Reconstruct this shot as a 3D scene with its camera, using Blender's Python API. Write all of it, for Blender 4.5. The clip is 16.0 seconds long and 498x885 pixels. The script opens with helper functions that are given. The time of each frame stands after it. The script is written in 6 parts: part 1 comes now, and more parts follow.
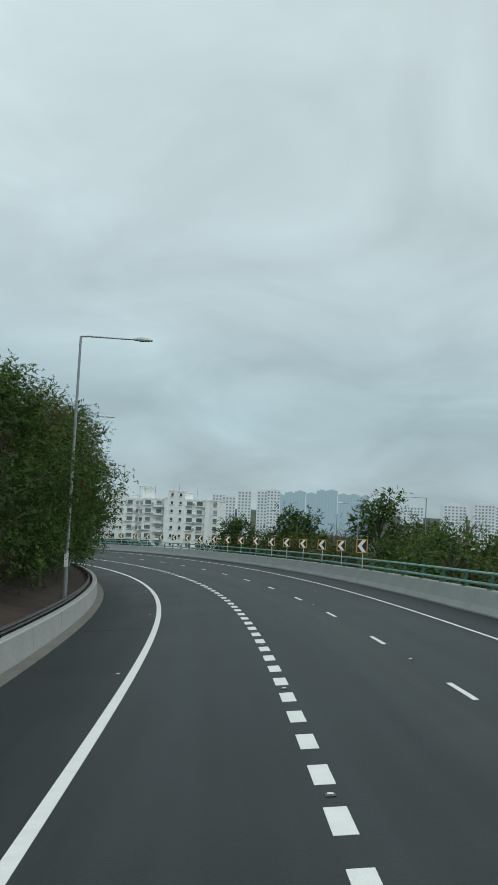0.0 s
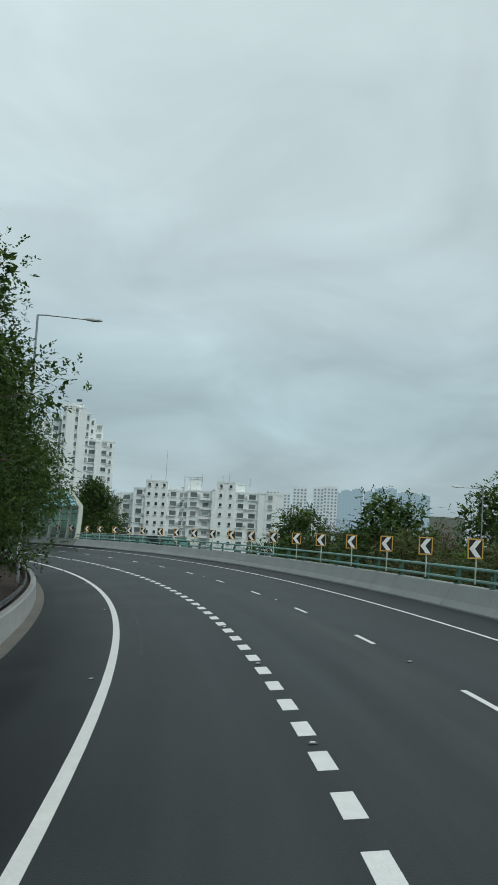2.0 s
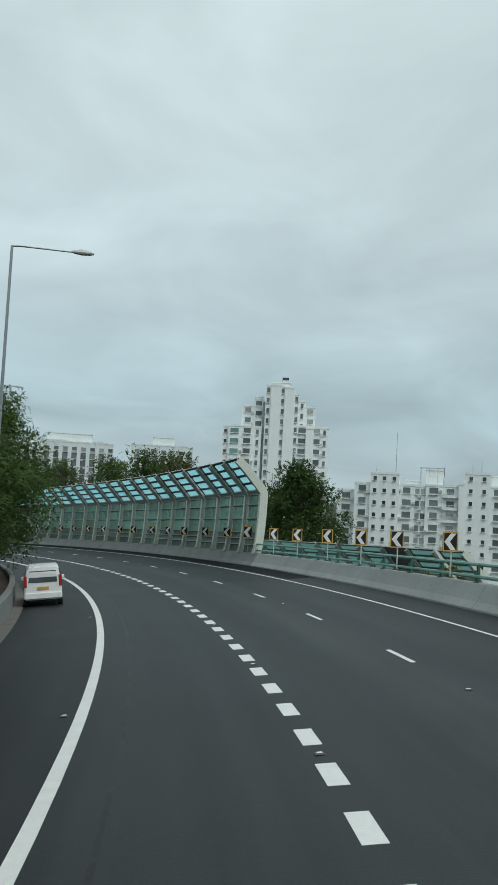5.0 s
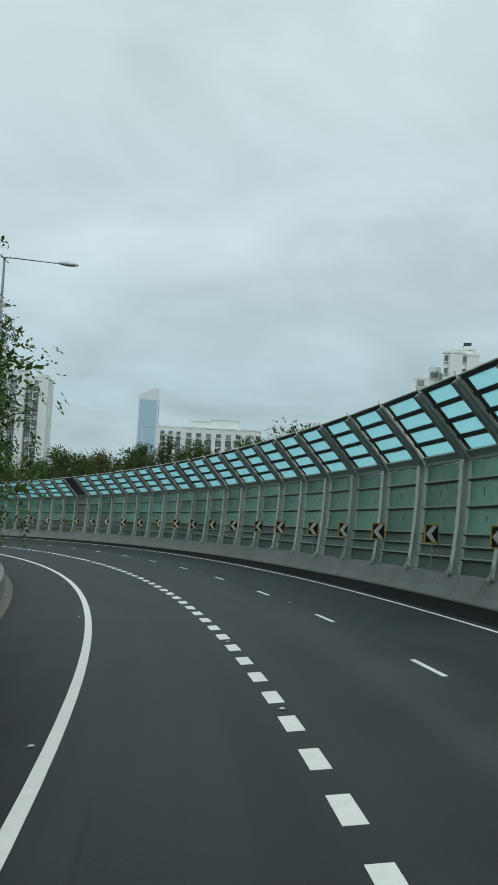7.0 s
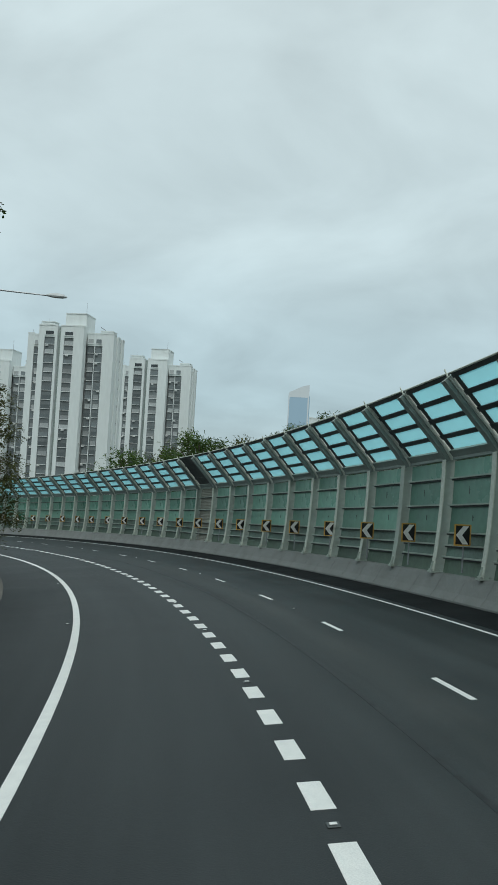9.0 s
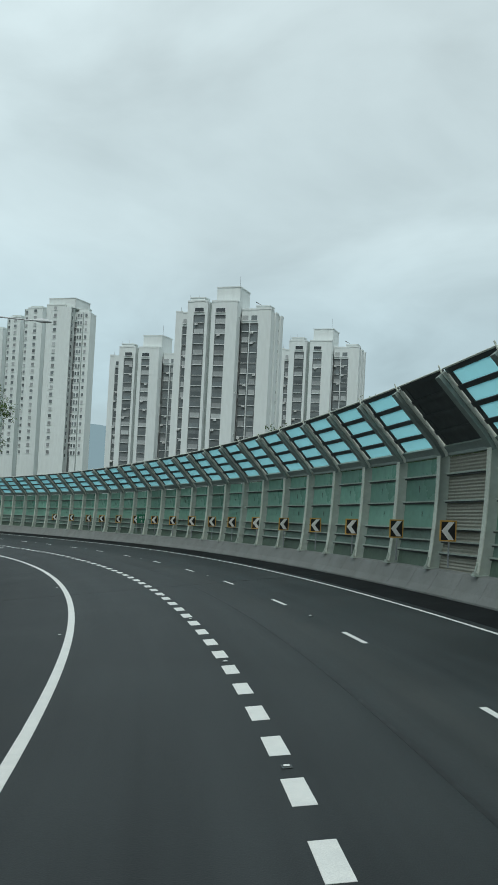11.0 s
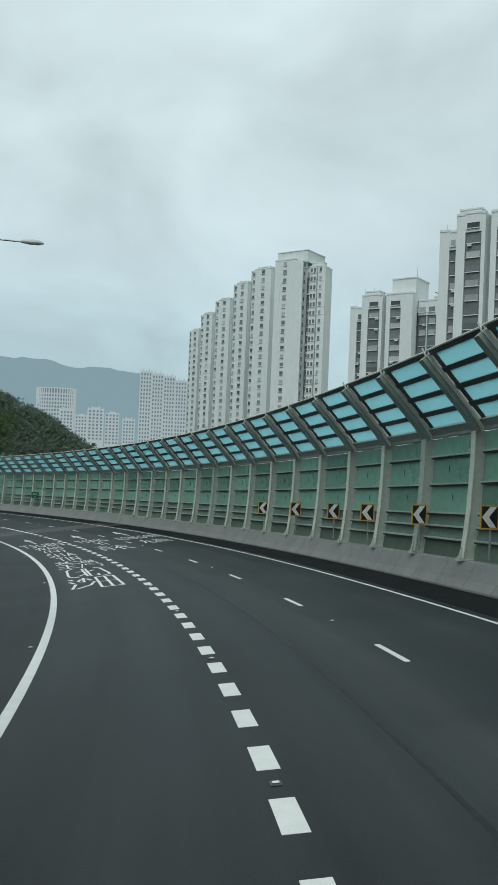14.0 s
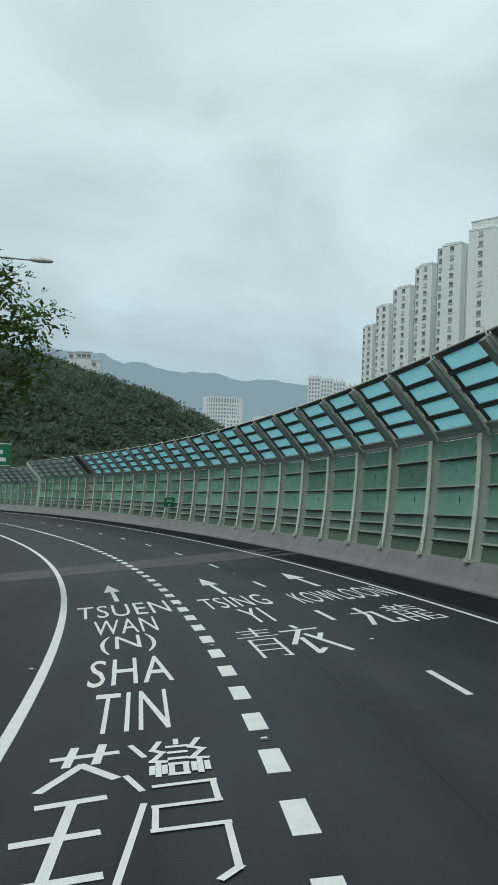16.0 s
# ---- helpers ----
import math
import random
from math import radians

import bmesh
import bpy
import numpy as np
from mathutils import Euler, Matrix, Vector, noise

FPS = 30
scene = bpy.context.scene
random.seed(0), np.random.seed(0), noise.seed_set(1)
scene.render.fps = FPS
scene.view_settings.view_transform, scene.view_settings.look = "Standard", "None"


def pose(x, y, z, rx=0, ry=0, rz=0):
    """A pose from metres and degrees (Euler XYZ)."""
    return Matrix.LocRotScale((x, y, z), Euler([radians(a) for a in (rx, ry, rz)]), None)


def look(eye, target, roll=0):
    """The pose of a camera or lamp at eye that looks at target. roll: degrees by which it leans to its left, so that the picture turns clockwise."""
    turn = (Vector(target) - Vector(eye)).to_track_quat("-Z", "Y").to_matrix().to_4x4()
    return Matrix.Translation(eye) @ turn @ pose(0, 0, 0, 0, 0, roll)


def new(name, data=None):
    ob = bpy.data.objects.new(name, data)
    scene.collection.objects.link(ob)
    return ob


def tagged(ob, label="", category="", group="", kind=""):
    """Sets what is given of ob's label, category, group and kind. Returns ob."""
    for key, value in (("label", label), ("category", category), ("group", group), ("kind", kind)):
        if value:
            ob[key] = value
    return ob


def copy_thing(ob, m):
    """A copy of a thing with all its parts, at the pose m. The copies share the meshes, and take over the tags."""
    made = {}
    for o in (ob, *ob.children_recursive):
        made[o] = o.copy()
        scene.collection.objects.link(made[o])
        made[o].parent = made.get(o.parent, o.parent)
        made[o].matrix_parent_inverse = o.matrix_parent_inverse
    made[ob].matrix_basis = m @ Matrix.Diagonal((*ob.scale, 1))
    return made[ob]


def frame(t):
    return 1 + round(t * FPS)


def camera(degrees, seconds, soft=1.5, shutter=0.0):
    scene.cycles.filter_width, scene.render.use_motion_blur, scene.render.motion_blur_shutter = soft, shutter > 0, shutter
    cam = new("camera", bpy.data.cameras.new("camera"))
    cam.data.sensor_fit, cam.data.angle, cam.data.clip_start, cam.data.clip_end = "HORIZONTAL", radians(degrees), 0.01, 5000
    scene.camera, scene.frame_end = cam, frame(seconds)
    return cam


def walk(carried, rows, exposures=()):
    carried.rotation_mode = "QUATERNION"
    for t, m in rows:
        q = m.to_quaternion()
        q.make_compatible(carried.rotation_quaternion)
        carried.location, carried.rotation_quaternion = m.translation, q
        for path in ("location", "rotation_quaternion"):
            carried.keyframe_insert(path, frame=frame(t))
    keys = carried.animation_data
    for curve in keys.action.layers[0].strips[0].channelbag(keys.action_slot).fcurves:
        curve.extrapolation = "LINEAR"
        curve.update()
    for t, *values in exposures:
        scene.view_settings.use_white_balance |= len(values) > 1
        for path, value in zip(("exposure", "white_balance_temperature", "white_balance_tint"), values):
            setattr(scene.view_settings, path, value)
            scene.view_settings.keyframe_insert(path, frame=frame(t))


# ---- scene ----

# ---------- camera ----------
cam = camera(33.4, 16.0, 1.4)
WALK = [
    (0.0, pose(-0.088, -4.109, 3.621, 94.216, -2.808, -1.536)),
    (0.5, pose(-0.098, 5.304, 3.167, 94.163, -2.745, -1.022)),
    (1.0, pose(-0.223, 14.742, 2.713, 94.159, -2.983, -0.307)),
    (1.5, pose(-0.498, 24.202, 2.273, 94.141, -3.141, 0.753)),
    (2.0, pose(-1.043, 33.695, 1.841, 93.956, -3.443, 2.128)),
    (2.5, pose(-1.824, 43.242, 1.417, 93.694, -3.131, 4.047)),
    (3.0, pose(-3.045, 52.791, 0.984, 93.630, -3.591, 6.345)),
    (3.5, pose(-4.674, 62.355, 0.548, 93.562, -3.722, 8.993)),
    (4.0, pose(-6.633, 71.923, 0.113, 93.580, -3.345, 11.804)),
    (4.5, pose(-9.064, 81.353, -0.326, 93.671, -3.018, 14.471)),
    (5.0, pose(-11.916, 90.592, -0.759, 93.583, -3.043, 17.035)),
    (5.5, pose(-15.236, 99.672, -1.200, 93.441, -3.083, 19.633)),
    (6.0, pose(-19.015, 108.566, -1.652, 93.246, -3.136, 22.235)),
    (6.5, pose(-23.218, 117.248, -2.111, 93.037, -3.192, 24.833)),
    (7.0, pose(-27.807, 125.695, -2.576, 92.850, -3.237, 27.420)),
    (7.5, pose(-32.749, 133.890, -3.044, 92.724, -3.259, 29.986)),
    (8.0, pose(-38.047, 141.805, -3.519, 92.659, -3.257, 32.531)),
    (8.5, pose(-43.656, 149.390, -4.003, 92.542, -3.321, 35.102)),
    (9.0, pose(-49.656, 156.759, -4.511, 92.466, -3.335, 37.735)),
    (9.5, pose(-56.025, 163.913, -5.034, 92.376, -3.277, 40.442)),
    (10.0, pose(-62.781, 170.813, -5.575, 92.271, -3.149, 43.222)),
    (10.5, pose(-69.883, 177.427, -6.130, 92.158, -2.997, 46.036)),
    (11.0, pose(-77.317, 183.696, -6.698, 92.041, -2.869, 48.860)),
    (11.5, pose(-85.059, 189.566, -7.280, 91.927, -2.814, 51.629)),
    (12.0, pose(-93.089, 195.013, -7.876, 91.816, -2.831, 54.344)),
    (12.5, pose(-101.419, 200.072, -8.485, 91.555, -2.645, 57.135)),
    (13.0, pose(-109.972, 204.747, -9.100, 91.188, -2.496, 59.789)),
    (13.5, pose(-118.709, 208.998, -9.721, 90.903, -2.332, 62.447)),
    (14.0, pose(-127.611, 212.778, -10.352, 90.735, -2.347, 65.067)),
    (14.5, pose(-136.597, 216.038, -10.991, 90.871, -2.099, 67.852)),
    (15.0, pose(-145.740, 218.836, -11.645, 91.004, -2.172, 70.720)),
    (15.5, pose(-155.046, 221.188, -12.307, 91.008, -2.361, 73.596)),
    (16.0, pose(-164.521, 223.099, -12.955, 91.192, -2.183, 76.525)),
]
walk(cam, WALK, [(0, -0.03, 6300, 4.5), (5, -0.05, 6300, 4.4), (16, -0.05, 6300, 4.0)])

# ---------- road geometry: reference line in the slow lane ----------
BANK = 0.0962
KNOT = np.array([-10.0, 40, 90, 140, 190, 240, 290, 340, 390, 440, 490])
KAPPA = np.array([-1.376, 4.224, 5.119, 4.989, 4.822, 5.249, 4.975, 4.868, 2.667, 1.794, 1.357]) / 1000
GRADE = np.array([4.802, 4.414, 4.492, 4.957, 5.75, 6.322, 6.936, 5.635, 4.721, 5.123, 5.005]) / 100
DS = 1.5
SS = np.arange(-9, 560, DS)
_k, _g = np.interp(SS, KNOT, KAPPA), np.interp(SS, KNOT, GRADE)
TH = np.cumsum(_k) * DS
TH -= np.interp(0, SS, TH)
_m = TH - _k * DS / 2
RX, RY, RZ = np.cumsum(-np.sin(_m)) * DS, np.cumsum(np.cos(_m)) * DS, -np.cumsum(_g) * DS
for _a in (RX, RY, RZ):
    _a -= np.interp(0, SS, _a)


def heading(s):
    return float(np.interp(s, SS, TH))


def at(s, off, z=0.0):
    """World place of a station, an offset to the right and a height over the banked road."""
    th = heading(s)
    x, y, zz = np.interp(s, SS, RX), np.interp(s, SS, RY), np.interp(s, SS, RZ)
    if s < SS[0]:
        d = s - SS[0]
        x, y, zz = x - math.sin(th) * d, y + math.cos(th) * d, zz - 0.044 * d
    return Vector((x + off * math.cos(th), y + off * math.sin(th), zz + BANK * off + z))


def stand(s, off, z=0.0, turn=0.0):
    """A pose whose x points right of the road and whose y points along it."""
    p = at(s, off, z)
    return pose(p.x, p.y, p.z, 0, 0, math.degrees(heading(s)) + turn)

# ---------- world and light ----------
world = bpy.data.worlds.new("overcast_sky")
scene.world = world
world.use_nodes = True
wn, wl = world.node_tree.nodes, world.node_tree.links
wn.clear()


def wnode(kind, **kw):
    n = wn.new(kind)
    for k, v in kw.items():
        n.inputs[k].default_value = v
    return n


w_out, w_bg = wn.new("ShaderNodeOutputWorld"), wn.new("ShaderNodeBackground")
w_sky = wn.new("ShaderNodeTexSky")
w_sky.sky_type, w_sky.sun_disc = "NISHITA", False
w_sky.sun_elevation, w_sky.sun_rotation = radians(52), radians(130)
w_skyscale = wn.new("ShaderNodeVectorMath")
w_skyscale.operation = "SCALE"
w_skyscale.inputs["Scale"].default_value = 0.10
wl.new(w_sky.outputs[0], w_skyscale.inputs[0])
w_geo = wn.new("ShaderNodeTexCoord")
w_sep = wn.new("ShaderNodeSeparateXYZ")
wl.new(w_geo.outputs["Generated"], w_sep.inputs[0])
w_ramp = wn.new("ShaderNodeValToRGB")
wl.new(w_sep.outputs["Z"], w_ramp.inputs[0])
cr = w_ramp.color_ramp
for pos, col in ((0.0, (0.44, 0.535, 0.58)), (0.09, (0.43, 0.535, 0.58)), (0.17, (0.51, 0.615, 0.655)), (0.27, (0.60, 0.69, 0.715)), (0.5, (0.66, 0.74, 0.76))):
    e = cr.elements.new(pos)
    e.color = (*col, 1)
cr.elements.remove(cr.elements[0])
cr.elements.remove(cr.elements[len(cr.elements) - 1])
# flat cloud sheets: the direction met with a high ceiling
w_add = wn.new("ShaderNodeMath")
w_add.operation, w_add.inputs[1].default_value = "ADD", 0.30
wl.new(w_sep.outputs["Z"], w_add.inputs[0])
w_div = wn.new("ShaderNodeVectorMath")
w_div.operation = "DIVIDE"
wl.new(w_geo.outputs["Generated"], w_div.inputs[0])
wl.new(w_add.outputs[0], w_div.inputs[1])
w_noise = wnode("ShaderNodeTexNoise", Scale=1.9, Detail=6.0, Roughness=0.5, Distortion=0.5)
wl.new(w_div.outputs[0], w_noise.inputs["Vector"])
w_map = wn.new("ShaderNodeMapRange")
w_map.inputs["From Min"].default_value, w_map.inputs["From Max"].default_value = 0.3, 0.72
w_map.inputs["To Min"].default_value, w_map.inputs["To Max"].default_value = 0.81, 1.17
wl.new(w_noise.outputs["Fac"], w_map.inputs["Value"])
w_mul = wn.new("ShaderNodeVectorMath")
w_mul.operation = "SCALE"
wl.new(w_ramp.outputs["Color"], w_mul.inputs[0])
# the cloud is thinner towards the west
w_dot = wn.new("ShaderNodeVectorMath")
w_dot.operation, w_dot.inputs[1].default_value = "DOT_PRODUCT", (-0.13, 0.0, 0.0)
wl.new(w_geo.outputs["Generated"], w_dot.inputs[0])
w_one = wn.new("ShaderNodeMath")
w_one.operation, w_one.inputs[1].default_value = "ADD", 1.0
wl.new(w_dot.outputs["Value"], w_one.inputs[0])
w_both = wn.new("ShaderNodeMath")
w_both.operation = "MULTIPLY"
wl.new(w_one.outputs[0], w_both.inputs[0])
wl.new(w_map.outputs[0], w_both.inputs[1])
wl.new(w_both.outputs[0], w_mul.inputs["Scale"])
w_mix = wn.new("ShaderNodeMix")
w_mix.data_type = "RGBA"
w_mix.inputs["Factor"].default_value = 0.92
wl.new(w_skyscale.outputs[0], w_mix.inputs["A"])
wl.new(w_mul.outputs[0], w_mix.inputs["B"])
wl.new(w_mix.outputs["Result"], w_bg.inputs["Color"])
w_bg.inputs["Strength"].default_value = 1.0
wl.new(w_bg.outputs[0], w_out.inputs[0])

sun = new("sun", bpy.data.lights.new("sun", "SUN"))
sun.data.energy, sun.data.angle, sun.data.color = 1.6, radians(35), (1.0, 0.98, 0.95)
sun.matrix_world = look((0, 0, 200), (-120, 100, 0))

# ---------- materials ----------


def material(name, color, rough=0.7, metal=0.0, vary=0.12, scale=2.0, fine=40.0, bump=0.0, tint=None, stretch=(1, 1, 1), per_object=0.0, coords="Object", spec=0.5):
    """A painted, stony or metal surface: base colour with broad stains and fine grain, roughness that varies, fine relief."""
    m = bpy.data.materials.new(name)
    m.use_nodes = True
    nt, n, l = m.node_tree, m.node_tree.nodes, m.node_tree.links
    b = n["Principled BSDF"]
    b.inputs["Metallic"].default_value = metal
    b.inputs["Specular IOR Level"].default_value = spec
    tc, mp = n.new("ShaderNodeTexCoord"), n.new("ShaderNodeMapping")
    mp.inputs["Scale"].default_value = stretch
    l.new(tc.outputs[coords], mp.inputs[0])
    a, c = n.new("ShaderNodeTexNoise"), n.new("ShaderNodeTexNoise")
    a.inputs["Scale"].default_value, a.inputs["Detail"].default_value, a.inputs["Roughness"].default_value = scale, 6, 0.6
    c.inputs["Scale"].default_value, c.inputs["Detail"].default_value = fine, 3
    l.new(mp.outputs[0], a.inputs["Vector"])
    l.new(mp.outputs[0], c.inputs["Vector"])
    dark = tint or tuple(x * 0.55 for x in color)
    r = n.new("ShaderNodeMapRange")
    r.inputs["From Min"].default_value, r.inputs["From Max"].default_value = 0.35, 0.72
    r.inputs["To Max"].default_value = min(1.0, vary * 3.5)
    l.new(a.outputs["Fac"], r.inputs["Value"])
    x = n.new("ShaderNodeMix")
    x.data_type = "RGBA"
    x.inputs["A"].default_value, x.inputs["B"].default_value = (*color, 1), (*dark, 1)
    l.new(r.outputs[0], x.inputs["Factor"])
    g = n.new("ShaderNodeMapRange")
    g.inputs["From Min"].default_value, g.inputs["From Max"].default_value = 0.3, 0.7
    g.inputs["To Min"].default_value, g.inputs["To Max"].default_value = 1 - vary, 1 + vary
    l.new(c.outputs["Fac"], g.inputs["Value"])
    s = n.new("ShaderNodeVectorMath")
    s.operation = "SCALE"
    l.new(x.outputs["Result"], s.inputs[0])
    l.new(g.outputs[0], s.inputs["Scale"])
    last = s.outputs[0]
    if per_object:
        oi, q, s2 = n.new("ShaderNodeObjectInfo"), n.new("ShaderNodeMapRange"), n.new("ShaderNodeVectorMath")
        q.inputs["To Min"].default_value, q.inputs["To Max"].default_value = 1 - per_object, 1 + per_object
        s2.operation = "SCALE"
        l.new(oi.outputs["Random"], q.inputs["Value"])
        l.new(last, s2.inputs[0])
        l.new(q.outputs[0], s2.inputs["Scale"])
        last = s2.outputs[0]
    l.new(last, b.inputs["Base Color"])
    rr = n.new("ShaderNodeMapRange")
    rr.inputs["To Min"].default_value, rr.inputs["To Max"].default_value = max(0.03, rough - 0.12), min(1, rough + 0.12)
    l.new(a.outputs["Fac"], rr.inputs["Value"])
    l.new(rr.outputs[0], b.inputs["Roughness"])
    if bump:
        bp = n.new("ShaderNodeBump")
        bp.inputs["Strength"].default_value, bp.inputs["Distance"].default_value = bump, 0.02
        l.new(c.outputs["Fac"], bp.inputs["Height"])
        l.new(bp.outputs[0], b.inputs["Normal"])
    return m


M = {}
M["paint"] = material("road_marking_paint", (0.74, 0.745, 0.715), 0.6, vary=0.1, scale=3, fine=60, tint=(0.5, 0.52, 0.52))
M["concrete"] = material("cast_concrete", (0.215, 0.226, 0.217), 0.85, vary=0.12, scale=0.7, fine=14, bump=0.25, tint=(0.12, 0.124, 0.112))
M["concrete_new"] = material("clean_cast_concrete", (0.33, 0.345, 0.335), 0.8, vary=0.1, scale=0.6, fine=10, bump=0.15, tint=(0.21, 0.22, 0.21))
M["kerb"] = material("worn_concrete", (0.15, 0.145, 0.13), 0.9, vary=0.2, scale=0.9, fine=10, bump=0.3, tint=(0.09, 0.085, 0.075))
M["rail"] = material("green_rail_paint", (0.14, 0.30, 0.245), 0.42, vary=0.15, scale=1.5, fine=20, tint=(0.08, 0.20, 0.16))
M["railpost"] = material("dark_green_post_paint", (0.045, 0.13, 0.10), 0.5, vary=0.15, scale=1.5, fine=20)
M["frame"] = material("pale_green_steel_paint", (0.38, 0.435, 0.385), 0.55, vary=0.07, scale=0.8, fine=5, tint=(0.25, 0.28, 0.25), per_object=0.06)
M["fin"] = material("pale_fin_paint", (0.62, 0.66, 0.58), 0.5, vary=0.1, scale=0.8, fine=10)
M["panel"] = material("green_acoustic_panel", (0.185, 0.365, 0.285), 0.3, vary=0.10, scale=0.45, fine=3, tint=(0.10, 0.17, 0.13), per_object=0.3)
M["lowpanel"] = material("louvred_grey_panel", (0.15, 0.235, 0.195), 0.5, vary=0.15, scale=0.6, fine=8, tint=(0.10, 0.12, 0.11), per_object=0.12)
# darker than the frame paint: shade under the canopy is in the colour
M["rafter"] = material("shaded_rafter_paint", (0.24, 0.29, 0.265), 0.55, vary=0.07, scale=0.8, fine=5, tint=(0.15, 0.18, 0.165))
M["basepanel"] = material("grimy_base_panel", (0.10, 0.155, 0.115), 0.5, vary=0.15, scale=0.6, fine=5, tint=(0.06, 0.085, 0.06), per_object=0.25)
M["greypanel"] = material("buff_louvre_panel", (0.30, 0.30, 0.25), 0.6, vary=0.12, scale=0.5, fine=9)
M["darkframe"] = material("dark_glazing_bar", (0.05, 0.06, 0.06), 0.45, vary=0.15)
M["steel"] = material("galvanised_steel", (0.34, 0.36, 0.37), 0.45, metal=0.6, vary=0.15, scale=3, fine=30)
M["lampgrey"] = material("pale_grey_lamp_paint", (0.52, 0.55, 0.55), 0.45, vary=0.08, scale=3, fine=30)
M["black"] = material("black_sign_sheet", (0.015, 0.015, 0.016), 0.45, vary=0.15)
M["white"] = material("white_sign_sheet", (0.72, 0.73, 0.71), 0.45, vary=0.08)
M["yellow"] = material("amber_sign_border", (0.58, 0.34, 0.07), 0.5, vary=0.15)
# greyer than the bright white render: haze over far towers, put into the colour
M["wall"] = material("white_render", (0.68, 0.725, 0.715), 0.8, vary=0.04, scale=0.06, fine=1.2, tint=(0.50, 0.535, 0.52), stretch=(1, 1, 0.25))
M["wallw"] = material("bright_white_render", (0.76, 0.80, 0.785), 0.8, vary=0.035, scale=0.06, fine=1.2, tint=(0.62, 0.65, 0.63), stretch=(1, 1, 0.25))
# darker than the walls: shade in the narrow slots put into the colour
M["shaft"] = material("slot_shade_render", (0.33, 0.385, 0.37), 0.85, vary=0.1, scale=0.2, fine=2)
M["curtain"] = material("curtained_window_glass", (0.36, 0.385, 0.385), 0.4, vary=0.25, scale=0.3, per_object=0.4)
# paler than the dark panes: distance haze is mixed into this colour
M["glass2"] = material("pale_far_glass", (0.15, 0.175, 0.18), 0.3, vary=0.3, scale=0.3, per_object=0.4)
# the same white for slabs and far blocks, greyed in colour by haze
M["wall2"] = material("grey_white_render", (0.68, 0.73, 0.715), 0.8, vary=0.04, scale=0.06, fine=1.2, tint=(0.48, 0.515, 0.50), stretch=(1, 1, 0.25))
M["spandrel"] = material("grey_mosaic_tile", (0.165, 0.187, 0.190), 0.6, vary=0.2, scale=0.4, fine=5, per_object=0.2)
M["glass"] = material("dark_window_glass", (0.06, 0.07, 0.075), 0.15, vary=0.3, scale=0.3, per_object=0.3)
M["tealglass"] = material("teal_tinted_glass", (0.16, 0.30, 0.28), 0.2, vary=0.15, scale=0.4, per_object=0.2)
M["winframe"] = material("white_window_frame", (0.78, 0.80, 0.79), 0.5, vary=0.1)
M["soil"] = material("leaf_strewn_soil", (0.05, 0.031, 0.021), 0.95, vary=0.28, scale=0.8, fine=9, bump=0.6, tint=(0.018, 0.015, 0.011))
M["bark"] = material("bark", (0.11, 0.09, 0.07), 0.95, vary=0.25, scale=4, fine=25, bump=0.6)


def glass_material(name, through_col, glow_col, skin_col):
    """A tinted plastic sheet: partly clear, partly milky, with a faint gloss."""
    m = bpy.data.materials.new(name)
    m.use_nodes = True
    n, l = m.node_tree.nodes, m.node_tree.links
    n.clear()
    o, mx, tr, gl = n.new("ShaderNodeOutputMaterial"), n.new("ShaderNodeMixShader"), n.new("ShaderNodeBsdfTransparent"), n.new("ShaderNodeBsdfGlossy")
    df, mx2 = n.new("ShaderNodeBsdfDiffuse"), n.new("ShaderNodeMixShader")
    tl, ad = n.new("ShaderNodeBsdfTranslucent"), n.new("ShaderNodeMixShader")
    tc, nz, rp = n.new("ShaderNodeTexCoord"), n.new("ShaderNodeTexNoise"), n.new("ShaderNodeMapRange")
    nz.inputs["Scale"].default_value, nz.inputs["Detail"].default_value = 0.8, 5
    rp.inputs["To Min"].default_value, rp.inputs["To Max"].default_value = 0.72, 0.86
    l.new(tc.outputs["Object"], nz.inputs["Vector"])
    l.new(nz.outputs["Fac"], rp.inputs["Value"])
    tr.inputs[0].default_value = (*through_col, 1)
    tl.inputs[0].default_value = (*glow_col, 1)
    df.inputs[0].default_value = (*skin_col, 1)
    gl.inputs["Roughness"].default_value = 0.08
    ad.inputs[0].default_value = 0.8
    l.new(df.outputs[0], ad.inputs[1])
    l.new(tl.outputs[0], ad.inputs[2])
    l.new(rp.outputs[0], mx.inputs[0])
    l.new(tr.outputs[0], mx.inputs[1])
    l.new(ad.outputs[0], mx.inputs[2])
    fr_, q = n.new("ShaderNodeFresnel"), n.new("ShaderNodeMath")
    fr_.inputs["IOR"].default_value = 1.4
    q.operation, q.inputs[1].default_value = "MULTIPLY", 0.4
    l.new(fr_.outputs[0], q.inputs[0])
    l.new(q.outputs[0], mx2.inputs[0])
    l.new(mx.outputs[0], mx2.inputs[1])
    l.new(gl.outputs[0], mx2.inputs[2])
    l.new(mx2.outputs[0], o.inputs[0])
    return m


M["acrylic"] = glass_material("tinted_acrylic_sheet", (0.66, 0.93, 0.97), (0.53, 0.86, 0.91), (0.34, 0.62, 0.66))
# darker, greyer tint than the upper canopy sheets
M["lowsheet"] = glass_material("dull_teal_sheet", (0.50, 0.70, 0.68), (0.24, 0.42, 0.40), (0.20, 0.36, 0.34))
M["clearsheet"] = glass_material("clear_acrylic_sheet", (0.85, 0.92, 0.92), (0.62, 0.72, 0.72), (0.45, 0.52, 0.52))


